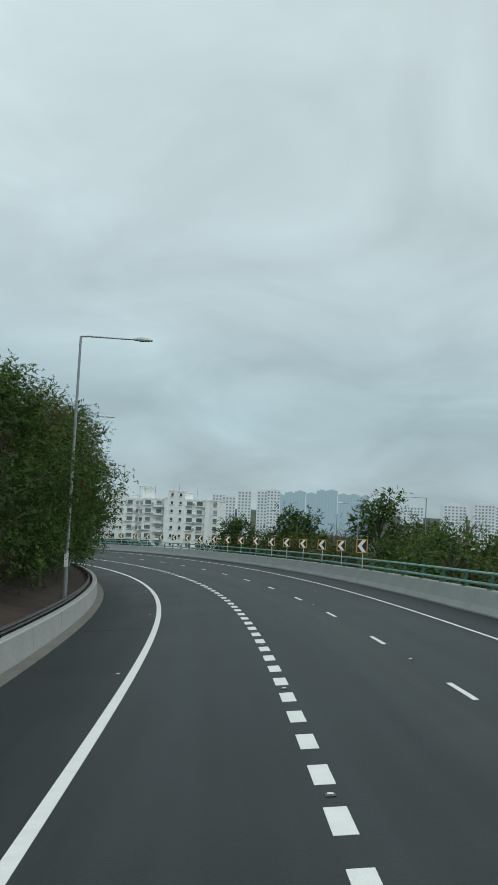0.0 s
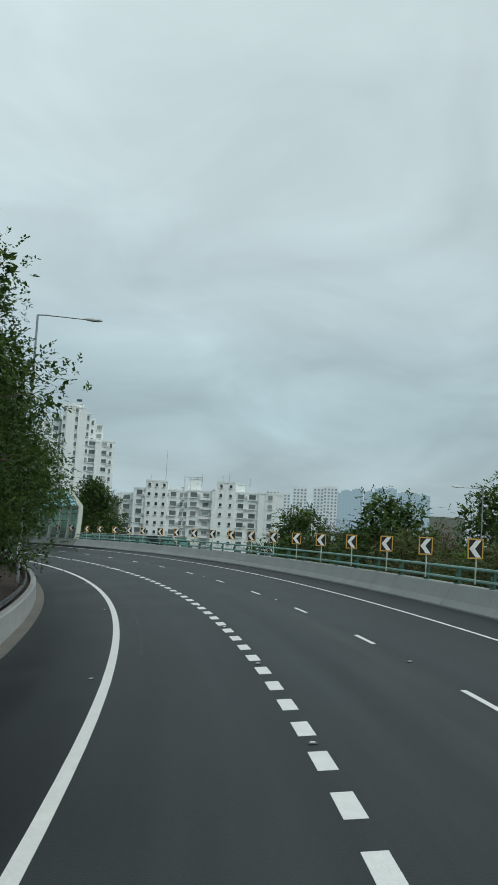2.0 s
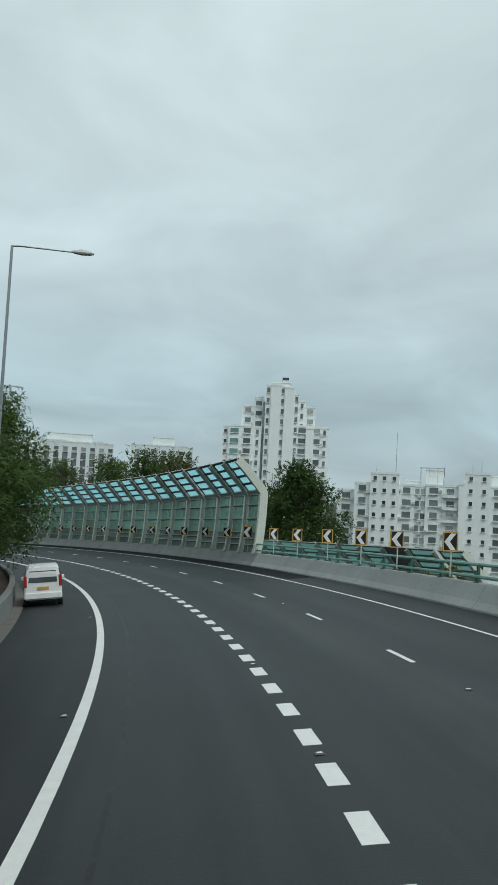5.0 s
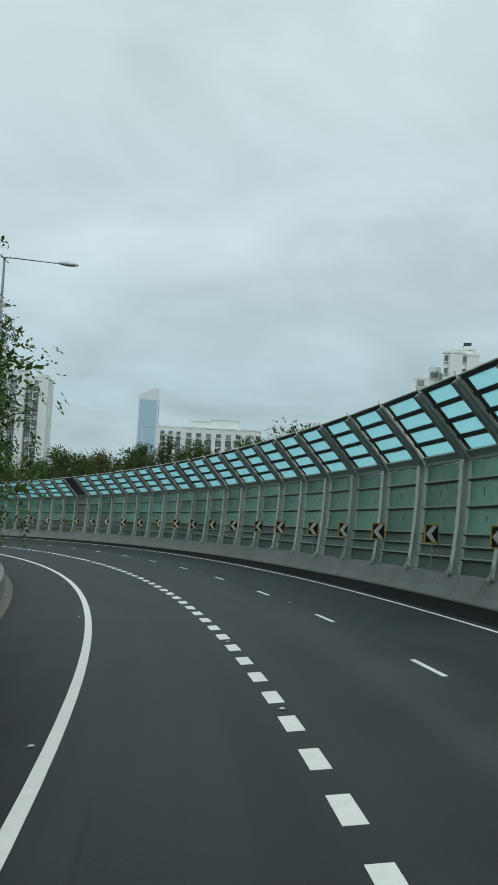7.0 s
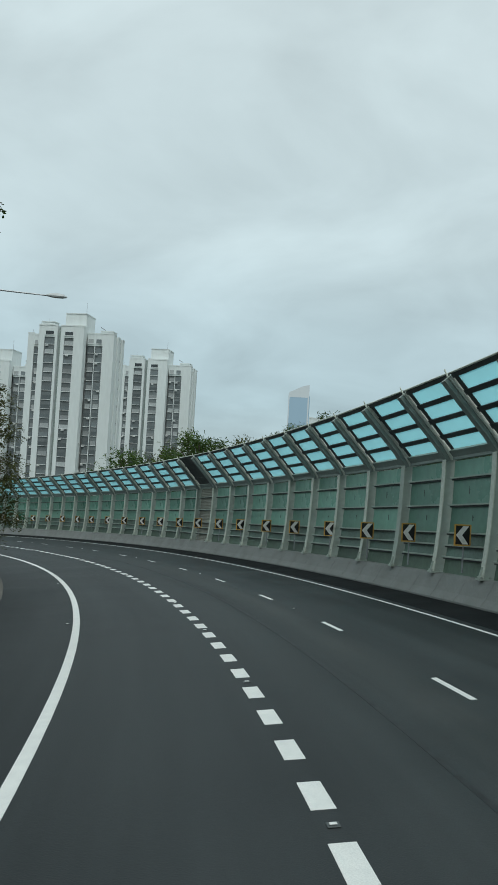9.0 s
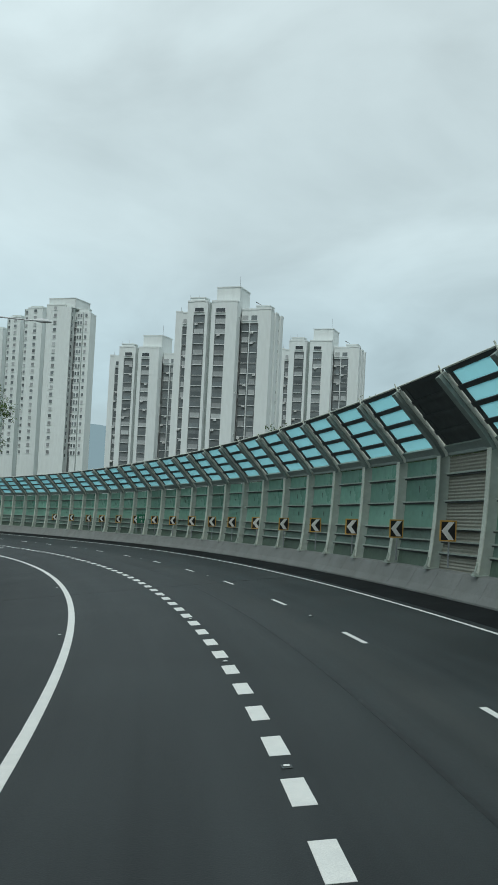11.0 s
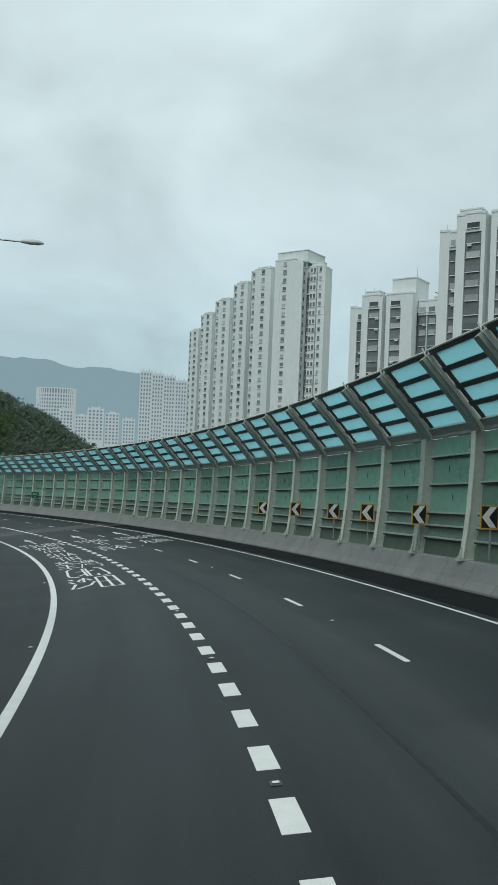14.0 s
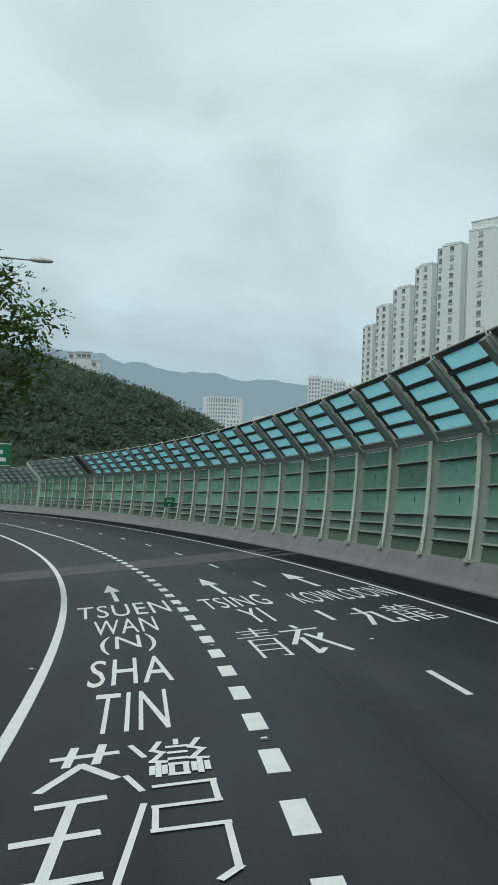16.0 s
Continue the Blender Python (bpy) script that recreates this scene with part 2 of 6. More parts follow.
def leaf_material(name, color, color2):
    m = bpy.data.materials.new(name)
    m.use_nodes = True
    n, l = m.node_tree.nodes, m.node_tree.links
    b = n["Principled BSDF"]
    g, oi, x, tc, nz = n.new("ShaderNodeNewGeometry"), n.new("ShaderNodeObjectInfo"), n.new("ShaderNodeMix"), n.new("ShaderNodeTexCoord"), n.new("ShaderNodeTexNoise")
    nz.inputs["Scale"].default_value, nz.inputs["Detail"].default_value = 0.5, 3
    l.new(tc.outputs["Object"], nz.inputs["Vector"])
    ad = n.new("ShaderNodeMath")
    ad.operation = "MULTIPLY_ADD"
    ad.inputs[1].default_value = 0.35
    l.new(g.outputs["Random Per Island"], ad.inputs[0])
    l.new(nz.outputs["Fac"], ad.inputs[2])
    rp = n.new("ShaderNodeMapRange")
    rp.inputs["From Min"].default_value, rp.inputs["From Max"].default_value = 0.40, 0.95
    l.new(ad.outputs[0], rp.inputs["Value"])
    x.data_type = "RGBA"
    x.inputs["A"].default_value, x.inputs["B"].default_value = (*color, 1), (*color2, 1)
    l.new(rp.outputs[0], x.inputs["Factor"])
    q, s = n.new("ShaderNodeMapRange"), n.new("ShaderNodeVectorMath")
    q.inputs["To Min"].default_value, q.inputs["To Max"].default_value = 0.75, 1.2
    s.operation = "SCALE"
    l.new(oi.outputs["Random"], q.inputs["Value"])
    l.new(x.outputs["Result"], s.inputs[0])
    l.new(q.outputs[0], s.inputs["Scale"])
    l.new(s.outputs[0], b.inputs["Base Color"])
    b.inputs["Roughness"].default_value = 0.6
    b.inputs["Specular IOR Level"].default_value = 0.1
    # light that comes through the blades
    tl, mx, o, lift = n.new("ShaderNodeBsdfTranslucent"), n.new("ShaderNodeMixShader"), n["Material Output"], n.new("ShaderNodeVectorMath")
    lift.operation, lift.inputs[1].default_value = "MULTIPLY", (1.9, 1.7, 1.2)
    l.new(s.outputs[0], lift.inputs[0])
    l.new(lift.outputs[0], tl.inputs[0])
    mx.inputs[0].default_value = 0.28
    l.new(b.outputs[0], mx.inputs[1])
    l.new(tl.outputs[0], mx.inputs[2])
    l.new(mx.outputs[0], o.inputs[0])
    return m


M["leaf"] = leaf_material("dark_green_leaves", (0.024, 0.048, 0.016), (0.078, 0.132, 0.036))
M["leaf_olive"] = leaf_material("olive_leaves", (0.034, 0.044, 0.019), (0.098, 0.108, 0.045))
# lighter and bluer than the near leaves: haze is part of the colour
M["leaf_hill"] = leaf_material("hazed_hill_foliage", (0.088, 0.132, 0.112), (0.135, 0.185, 0.145))
M["leaf_dry"] = leaf_material("reddish_dry_leaves", (0.07, 0.035, 0.018), (0.13, 0.085, 0.04))


def asphalt():
    m = bpy.data.materials.new("fresh_asphalt")
    m.use_nodes = True
    n, l = m.node_tree.nodes, m.node_tree.links
    b = n["Principled BSDF"]
    uv = n.new("ShaderNodeUVMap")
    mp = n.new("ShaderNodeMapping")
    mp.inputs["Scale"].default_value = (1, 0.03, 1)
    l.new(uv.outputs[0], mp.inputs[0])
    lane, blot, grain = n.new("ShaderNodeTexNoise"), n.new("ShaderNodeTexNoise"), n.new("ShaderNodeTexNoise")
    lane.inputs["Scale"].default_value, lane.inputs["Detail"].default_value, lane.inputs["Roughness"].default_value = 0.9, 7, 0.62
    blot.inputs["Scale"].default_value, blot.inputs["Detail"].default_value = 0.22, 7
    grain.inputs["Scale"].default_value, grain.inputs["Detail"].default_value = 45, 2
    l.new(mp.outputs[0], lane.inputs["Vector"])
    l.new(uv.outputs[0], blot.inputs["Vector"])
    l.new(uv.outputs[0], grain.inputs["Vector"])
    mx = n.new("ShaderNodeMix")
    mx.data_type = "RGBA"
    mx.inputs["A"].default_value, mx.inputs["B"].default_value = (0.0070, 0.0098, 0.0108, 1), (0.0400, 0.0470, 0.0485, 1)
    ad = n.new("ShaderNodeMath")
    ad.operation = "ADD"
    l.new(lane.outputs["Fac"], ad.inputs[0])
    l.new(blot.outputs["Fac"], ad.inputs[1])
    r = n.new("ShaderNodeMapRange")
    r.inputs["From Min"].default_value, r.inputs["From Max"].default_value = 0.64, 1.36
    l.new(ad.outputs[0], r.inputs["Value"])
    l.new(r.outputs[0], mx.inputs["Factor"])
    # separate paving strips: fresh black shoulders and slow lane, greyer outer lanes
    sx, lanes = n.new("ShaderNodeSeparateXYZ"), n.new("ShaderNodeValToRGB")
    l.new(uv.outputs[0], sx.inputs[0])
    ma = n.new("ShaderNodeMapRange")
    ma.inputs["From Min"].default_value, ma.inputs["From Max"].default_value = -6.1, 11.1
    l.new(sx.outputs["X"], ma.inputs["Value"])
    l.new(ma.outputs[0], lanes.inputs[0])
    el = lanes.color_ramp.elements
    el[0].position, el[0].color = 0.0, (0.70, 0.72, 0.74, 1)
    el[1].position, el[1].color = 1.0, (0.65, 0.67, 0.69, 1)
    for off_, c_ in ((-2.5, (0.68, 0.70, 0.72)), (-2.2, (0.92, 0.93, 0.94)), (1.2, (0.90, 0.91, 0.92)), (2.2, (0.95, 0.95, 0.95)), (3.0, (1.0, 1.0, 0.99)), (3.3, (0.84, 0.86, 0.87)), (3.6, (1.02, 1.01, 1.0)), (4.5, (1.38, 1.29, 1.22)), (5.0, (1.15, 1.12, 1.09)), (5.6, (0.92, 0.93, 0.94)), (7.2, (1.05, 1.03, 1.01)), (8.75, (0.86, 0.87, 0.88)), (8.95, (0.72, 0.74, 0.76))):
        q = el.new((off_ + 6.1) / 17.2)
        q.color = (*c_, 1)
    mu = n.new("ShaderNodeVectorMath")
    mu.operation = "MULTIPLY"
    l.new(mx.outputs["Result"], mu.inputs[0])
    l.new(lanes.outputs["Color"], mu.inputs[1])
    g = n.new("ShaderNodeMapRange")
    g.inputs["To Min"].default_value, g.inputs["To Max"].default_value = 0.75, 1.25
    l.new(grain.outputs["Fac"], g.inputs["Value"])
    s = n.new("ShaderNodeVectorMath")
    s.operation = "SCALE"
    l.new(mu.outputs[0], s.inputs[0])
    l.new(g.outputs[0], s.inputs["Scale"])
    l.new(s.outputs[0], b.inputs["Base Color"])
    rr = n.new("ShaderNodeMapRange")
    rr.inputs["To Min"].default_value, rr.inputs["To Max"].default_value = 0.49, 0.73
    l.new(blot.outputs["Fac"], rr.inputs["Value"])
    l.new(rr.outputs[0], b.inputs["Roughness"])
    bp = n.new("ShaderNodeBump")
    b.inputs["Specular IOR Level"].default_value = 0.31
    bp.inputs["Strength"].default_value, bp.inputs["Distance"].default_value = 0.5, 0.01
    l.new(grain.outputs["Fac"], bp.inputs["Height"])
    l.new(bp.outputs[0], b.inputs["Normal"])
    return m


M["asphalt"] = asphalt()

# ---------- mesh helpers ----------


def mesh_of(name, verts, faces, mats, index=None, smooth=False):
    me = bpy.data.meshes.new(name)
    me.from_pydata([tuple(v) for v in verts], [], faces)
    for m in mats if isinstance(mats, (list, tuple)) else [mats]:
        me.materials.append(m)
    if index is not None:
        me.polygons.foreach_set("material_index", index)
    if smooth:
        me.polygons.foreach_set("use_smooth", [True] * len(me.polygons))
    me.update()
    return me


def part(name, bm, mat, parent, label=""):
    """Links a bmesh (or a ready mesh) as one mesh object under a thing or a part."""
    if isinstance(bm, bmesh.types.BMesh):
        me = bpy.data.meshes.new(name)
        bm.to_mesh(me)
        bm.free()
        for m in mat if isinstance(mat, (list, tuple)) else [mat]:
            me.materials.append(m)
    else:
        me = bm
    ob = new(name, me)
    if parent is not None:
        ob.parent = parent
    if label:
        ob["label"] = label
    return ob


def thing(name, label, category, m=None, group="", kind=""):
    ob = tagged(new(name), label, category, group, kind)
    if m is not None:
        ob.matrix_basis = m
    return ob


def box(bm, x0, x1, y0, y1, z0, z1, mi=0, bevel=0.0):
    vs = [bm.verts.new(p) for p in ((x0, y0, z0), (x1, y0, z0), (x1, y1, z0), (x0, y1, z0), (x0, y0, z1), (x1, y0, z1), (x1, y1, z1), (x0, y1, z1))]
    fs = [bm.faces.new([vs[i] for i in q]) for q in ((3, 2, 1, 0), (4, 5, 6, 7), (0, 1, 5, 4), (1, 2, 6, 5), (2, 3, 7, 6), (3, 0, 4, 7))]
    for f in fs:
        f.material_index = mi
    if bevel:
        es = list({e for f in fs for e in f.edges})
        bmesh.ops.bevel(bm, geom=es, offset=bevel, segments=1, affect="EDGES")
    return vs


def tube(bm, pts, radii, sides=8, mi=0):
    """A round bar through points, with a radius at each."""
    rings = []
    for i, p in enumerate(pts):
        a = Vector(pts[max(i - 1, 0)])
        b = Vector(pts[min(i + 1, len(pts) - 1)])
        q = (b - a).normalized().to_track_quat("Z", "Y")
        r = radii[i] if isinstance(radii, (list, tuple)) else radii
        rings.append([bm.verts.new(Vector(p) + q @ Vector((r * math.cos(2 * math.pi * k / sides), r * math.sin(2 * math.pi * k / sides), 0))) for k in range(sides)])
    for u, v in zip(rings, rings[1:]):
        for k in range(sides):
            bm.faces.new((u[k], u[(k + 1) % sides], v[(k + 1) % sides], v[k])).material_index = mi
    bm.faces.new(rings[0][::-1]).material_index = mi
    bm.faces.new(rings[-1]).material_index = mi


def sweep(profile, s0, s1, step=2.0, closed=True):
    """Verts and faces of a profile of (offset, height) carried along the road."""
    n = max(1, int(round((s1 - s0) / step)))
    verts, faces, k = [], [], len(profile)
    for i in range(n + 1):
        s = s0 + (s1 - s0) * i / n
        verts += [at(s, o, z) for o, z in profile]
    for i in range(n):
        for j in range(k if closed else k - 1):
            a, b = i * k + j, i * k + (j + 1) % k
            faces.append((a, b, b + k, a + k))
    if closed:
        faces += [tuple(range(k - 1, -1, -1)), tuple(n * k + j for j in range(k))]
    return verts, faces


def swept(name, profile, s0, s1, mat, parent=None, step=2.0, closed=True, smooth=False):
    v, f = sweep(profile, s0, s1, step, closed)
    return part(name, mesh_of(name, v, f, mat, smooth=smooth), None, parent)

# ---------- ground, road and markings ----------
_ax = np.concatenate([[-5200, -4000, -3000, -2200, -1600, -1200, -900], np.arange(-700, 201, 6.0), [230, 270, 320, 400, 520, 700, 1000, 1500, 2200, 3200, 4500]])
_ay = np.concatenate([[-4500, -3000, -2000, -1300, -800, -500, -300, -200, -150, -100], np.arange(-70, 481, 6.0), [510, 560, 630, 720, 850, 1050, 1400, 1900, 2600, 3600, 5000]])
GX, GY = np.meshgrid(_ax, _ay)


def road_coords(x, y):
    """Station, offset and road height nearest to places."""
    d2 = (x[..., None] - RX[::4]) ** 2 + (y[..., None] - RY[::4]) ** 2
    i = d2.argmin(-1) * 4
    off = np.cos(TH[i]) * (x - RX[i]) + np.sin(TH[i]) * (y - RY[i])
    dist = np.sqrt(d2.min(-1))
    return SS[i], np.sign(off) * dist, RZ[i]


def ground_height(x, y):
    s, o, zr = road_coords(x, y)
    soft = 0.6 * np.sin(x * 0.11 + 1.3) * np.cos(y * 0.09) + 0.35 * np.sin(x * 0.31 + y * 0.23)
    left = zr + BANK * np.maximum(o, -14) + 0.35 + np.clip((-9.5 - o) * 0.30, -2.4, 7) + soft * np.clip((-12 - o) * 0.1, 0, 1)
    right = zr - np.clip((o - 10) * 0.55, 0.9, 11) + soft * np.clip((o - 22) * 0.1, 0, 1)
    far = np.clip((o - 50) / 80, 0, 1)
    right = right * (1 - far) + far * (-31 + soft)
    farl = np.clip((-o - 120) / 160, 0, 1)
    left = left * (1 - farl) + farl * (-31 + soft)
    mound = 21 * np.exp(-((x + 128) / 55) ** 2 - ((y - 274) / 26) ** 2)
    return np.where(o < 0, left, right + mound)


_gz = ground_height(GX, GY)
_gv = np.stack([GX, GY, _gz], -1).reshape(-1, 3)
_w = len(_ax)
_gf = [(j * _w + i, j * _w + i + 1, (j + 1) * _w + i + 1, (j + 1) * _w + i) for j in range(len(_ay) - 1) for i in range(_w - 1)]
M["ground"] = material("rough_grassy_ground", (0.036, 0.048, 0.024), 0.95, vary=0.25, scale=0.08, fine=1.5, bump=0.5, tint=(0.036, 0.036, 0.022))
ground = part("ground", mesh_of("ground", _gv, _gf, M["ground"], smooth=True), None, None)
tagged(ground, "rough grassy ground falling away beside the road", "ground", kind="structure")

S_START, S_END = -42.0, 520.0
OFFS = [-6.1, -4.2, -2.4, -0.5, 1.48, 3.3, 5.17, 6.9, 8.6, 10.0, 11.1]
rv, rf, ruv = [], [], []
_n = int((S_END - S_START) / 2)
for i in range(_n + 1):
    s = S_START + i * (S_END - S_START) / _n
    for o in OFFS:
        rv.append(at(s, o))
        ruv.append((o, s))
_c = len(OFFS)
for i in range(_n):
    for j in range(_c - 1):
        a = i * _c + j
        rf.append((a, a + 1, a + 1 + _c, a + _c))
road_me = mesh_of("road", rv, rf, M["asphalt"], smooth=True)
_uv = road_me.uv_layers.new(name="UVMap")
for lp in road_me.loops:
    _uv.data[lp.index].uv = ruv[lp.vertex_index]
road = part("road", road_me, None, None)
tagged(road, "banked dark asphalt carriageway curving downhill", "road", kind="structure")
deck = swept("road_deck", [(-6.3, -0.06), (11.5, -0.06), (11.5, -1.1), (-6.3, -1.1)], S_START, S_END, M["concrete"], None, 4.0)
tagged(deck, "concrete deck under the carriageway", "road deck", kind="structure")


def strip(name, o0, o1, s0, s1, mat, parent, z=0.005, step=2.0, label=""):
    """A thin painted strip that lies on the road, with a little thickness."""
    ob = swept(name, [(o0, 0.0), (o0, z), (o1, z), (o1, 0.0)], s0, s1, mat, parent, step)
    if label:
        ob["label"] = label
    return ob


ev, ef = [], []
for i in range(282):
    s = S_START + 2.0 * i
    o = float(np.interp(s, [0, 50, 90, 150, 240], [-2.41, -2.40, -2.46, -2.48, -2.50]))
    ev += [at(s, o, 0.0), at(s, o, 0.005), at(s, o + 0.23, 0.005), at(s, o + 0.23, 0.0)]
    if i:
        k = 4 * i
        ef += [(k - 4 + j, k - 3 + j, k + 1 + j, k + j) for j in range(3)]
edge_l = part("edge_line", mesh_of("edge_line", ev, ef, M["paint"]), None, None)
tagged(edge_l, "solid white edge line along the hard shoulder", "road marking", kind="structure")
edge_r = strip("edge_line", 8.555, 8.66, S_START, S_END, M["paint"], None)
tagged(edge_r, "thin solid white edge line beside the parapet", "road marking", kind="structure")

broken = thing("broken_line", "row of short thick white dashes between lanes", "road marking", kind="structure")
# the painter's two-metre module drifts slightly along the road
DRIFT_S = [-50, 10, 40, 55, 80, 106, 155, 198, 227, 245, 265, 285, 300, 315, 520]
DRIFT_M = [0.2, 0.22, 0.22, 0.38, 1.05, 1.55, 2.77, 3.15, 4.04, 4.36, 4.50, 4.97, 5.10, 5.25, 8.3]
DASHES = []
v_all, f_all = [], []
for k in range(-20, 258):
    s = 2.0 * k
    for _ in range(6):
        s = 2.0 * k + float(np.interp(s, DRIFT_S, DRIFT_M))
    if s < S_START + 2 or s > S_END - 2:
        continue
    DASHES.append(s)
    if s < 420:
        strip("dash", 1.33, 1.635, s - 0.51, s + 0.51, M["paint"], broken, step=1.1)
    else:
        v, f = sweep([(1.33, 0.0), (1.33, 0.005), (1.635, 0.005), (1.635, 0.0)], s - 0.51, s + 0.51, 1.1)
        f_all += [tuple(i + len(v_all) for i in q) for q in f]
        v_all += v
far_dash = part("far_dashes", mesh_of("far_dashes", v_all, f_all, M["paint"]), None, broken)
far_dash["kind"] = "stuff"

lane_line = thing("lane_line", "thin white lane dashes spaced far apart", "road marking", kind="structure")
LANE_S = [13.82 + 8.965 * i for i in range(-6, 56)]
for s in LANE_S:
    strip("dash", 5.11, 5.235, s - 1.0, s + 1.0, M["paint"], lane_line, step=2.1)

M["blacktop"] = material("fresh_black_asphalt", (0.0125, 0.0145, 0.0155), 0.8, vary=0.2, scale=0.5, fine=25, bump=0.3, spec=0.12)
black = swept("shoulder_strip", [(8.95, 0.0), (8.95, 0.003), (10.5, 0.003), (10.5, 0.0)], 138, S_END, M["blacktop"], None, 2.0)
tagged(black, "fresh black asphalt strip along the outer shoulder", "road surface", kind="structure")

# ---------- parapets ----------
left_parapet = thing("parapet_left", "weathered concrete safety parapet with a footing kerb", "parapet", kind="structure")
s = S_START
while s < 420:
    e = s + 6.0
    swept("parapet_segment", [(-5.98, 0.0), (-5.98, 0.12), (-6.02, 0.5), (-6.05, 0.90), (-6.09, 0.95), (-6.33, 0.95), (-6.37, 0.91), (-6.42, -1.0), (-5.98, -1.0)], s, e - 0.02, M["concrete_new"] if s < 120 else M["concrete"], left_parapet, 2.0)
    s = e
swept("footing_kerb", [(-5.54, 0.0), (-5.56, 0.035), (-5.98, 0.06), (-5.98, -0.05), (-5.54, -0.05)], S_START, 420, M["kerb"], left_parapet, 2.0)

right_parapet = thing("parapet_right", "pale concrete parapet with a sloped foot", "parapet", kind="structure")
PAR_R = [(10.50, 0.0), (10.50, 0.07), (10.70, 0.30), (10.98, 0.80), (11.03, 0.85), (11.40, 0.85), (11.45, 0.81), (11.45, -1.2), (10.50, -1.2)]
s = S_START
while s < 500:
    e = s + (6.0 if s < 146 or s > 390 else 1.93)
    swept("parapet_segment", PAR_R, s, e - 0.02, M["concrete_new"] if s < 146 else M["concrete"], right_parapet, 2.0)
    s = e

bank = swept("embankment", [(-6.38, 0.70), (-7.6, 0.95), (-9.5, 1.5), (-13.5, 3.4), (-19, 5.6), (-19, 1.5), (-6.38, -1.0)], S_START, 430, M["soil"], None, 3.0)
tagged(bank, "reddish leaf-strewn soil bank behind the parapet", "embankment", kind="structure")

# ---------- green guard rail on the parapet ----------
rail = thing("guard_rail", "green two-bar steel rail on parapet posts", "guard rail")
for z, h in ((1.08, 0.055), (1.53, 0.055)):
    swept("rail", [(11.12, z - h), (11.09, z), (11.12, z + h), (11.24, z + h), (11.27, z), (11.24, z - h)], S_START, 151, M["rail"], rail, 2.0)
bm = bmesh.new()
box(bm, -0.02, 0.10, -0.045, 0.045, 0.0, 0.70, bevel=0.01)
box(bm, -0.12, 0.16, -0.10, 0.10, 0.0, 0.03)
box(bm, -0.10, -0.03, -0.035, 0.035, 0.25, 0.45)
post_me = bpy.data.meshes.new("post")
bm.to_mesh(post_me)
bm.free()
post_me.materials.append(M["railpost"])
for i in range(62):
    p = part("post", post_me, None, rail)
    p.matrix_basis = stand(S_START + 1 + 3.06 * i, 11.28, 0.845)

# ---------- noise barrier ----------
SLOPE = 0.06
COLUMN = [(0.10, 0.0), (0.16, 0.4), (0.225, 0.9), (0.30, 1.7), (0.355, 2.6), (0.385, 3.5), (0.39, 4.35)]
TOP = (-1.72, 6.78)
BAY = 3.864


def column_x(z):
    return float(np.interp(z, [c[1] for c in COLUMN], [c[0] for c in COLUMN]))


def ribbon(bm, path, y0, y1, depth0, depth1, mi=0):
    """A bent flat bar: a path in x and z, from y0 to y1, between two depths along its normal."""
    rings = []
    for i, (x, z) in enumerate(path):
        a, b = path[max(i - 1, 0)], path[min(i + 1, len(path) - 1)]
        t = Vector((b[0] - a[0], 0, b[1] - a[1])).normalized()
        nrm = Vector((t.z, 0, -t.x))
        c = Vector((x, 0, z))
        rings.append([bm.verts.new(c + nrm * d + Vector((0, y, 0))) for d, y in ((depth0, y0), (depth0, y1), (depth1, y1), (depth1, y0))])
    for u, v in zip(rings, rings[1:]):
        for k in range(4):
            bm.faces.new((u[k], v[k], v[(k + 1) % 4], u[(k + 1) % 4])).material_index = mi
    bm.faces.new(rings[0]).material_index = mi
    bm.faces.new(rings[-1][::-1]).material_index = mi
    bmesh.ops.recalc_face_normals(bm, faces=bm.faces)


def lean(bm):
    for v in bm.verts:
        v.co.z -= SLOPE * v.co.y
    return bm


def end_fin(parent, y):
    """A broad pale end plate that follows the barrier's outline."""
    bm = bmesh.new()
    ribbon(bm, COLUMN[:-1] + [(0.40, 4.40), (0.30, 4.62), (-0.2, 5.2), (-1.0, 6.1), TOP], y - 0.05, y + 0.05, -0.30, 0.30)
    return part("end_fin", lean(bm), M["fin"], parent, "broad pale end plate of the barrier")


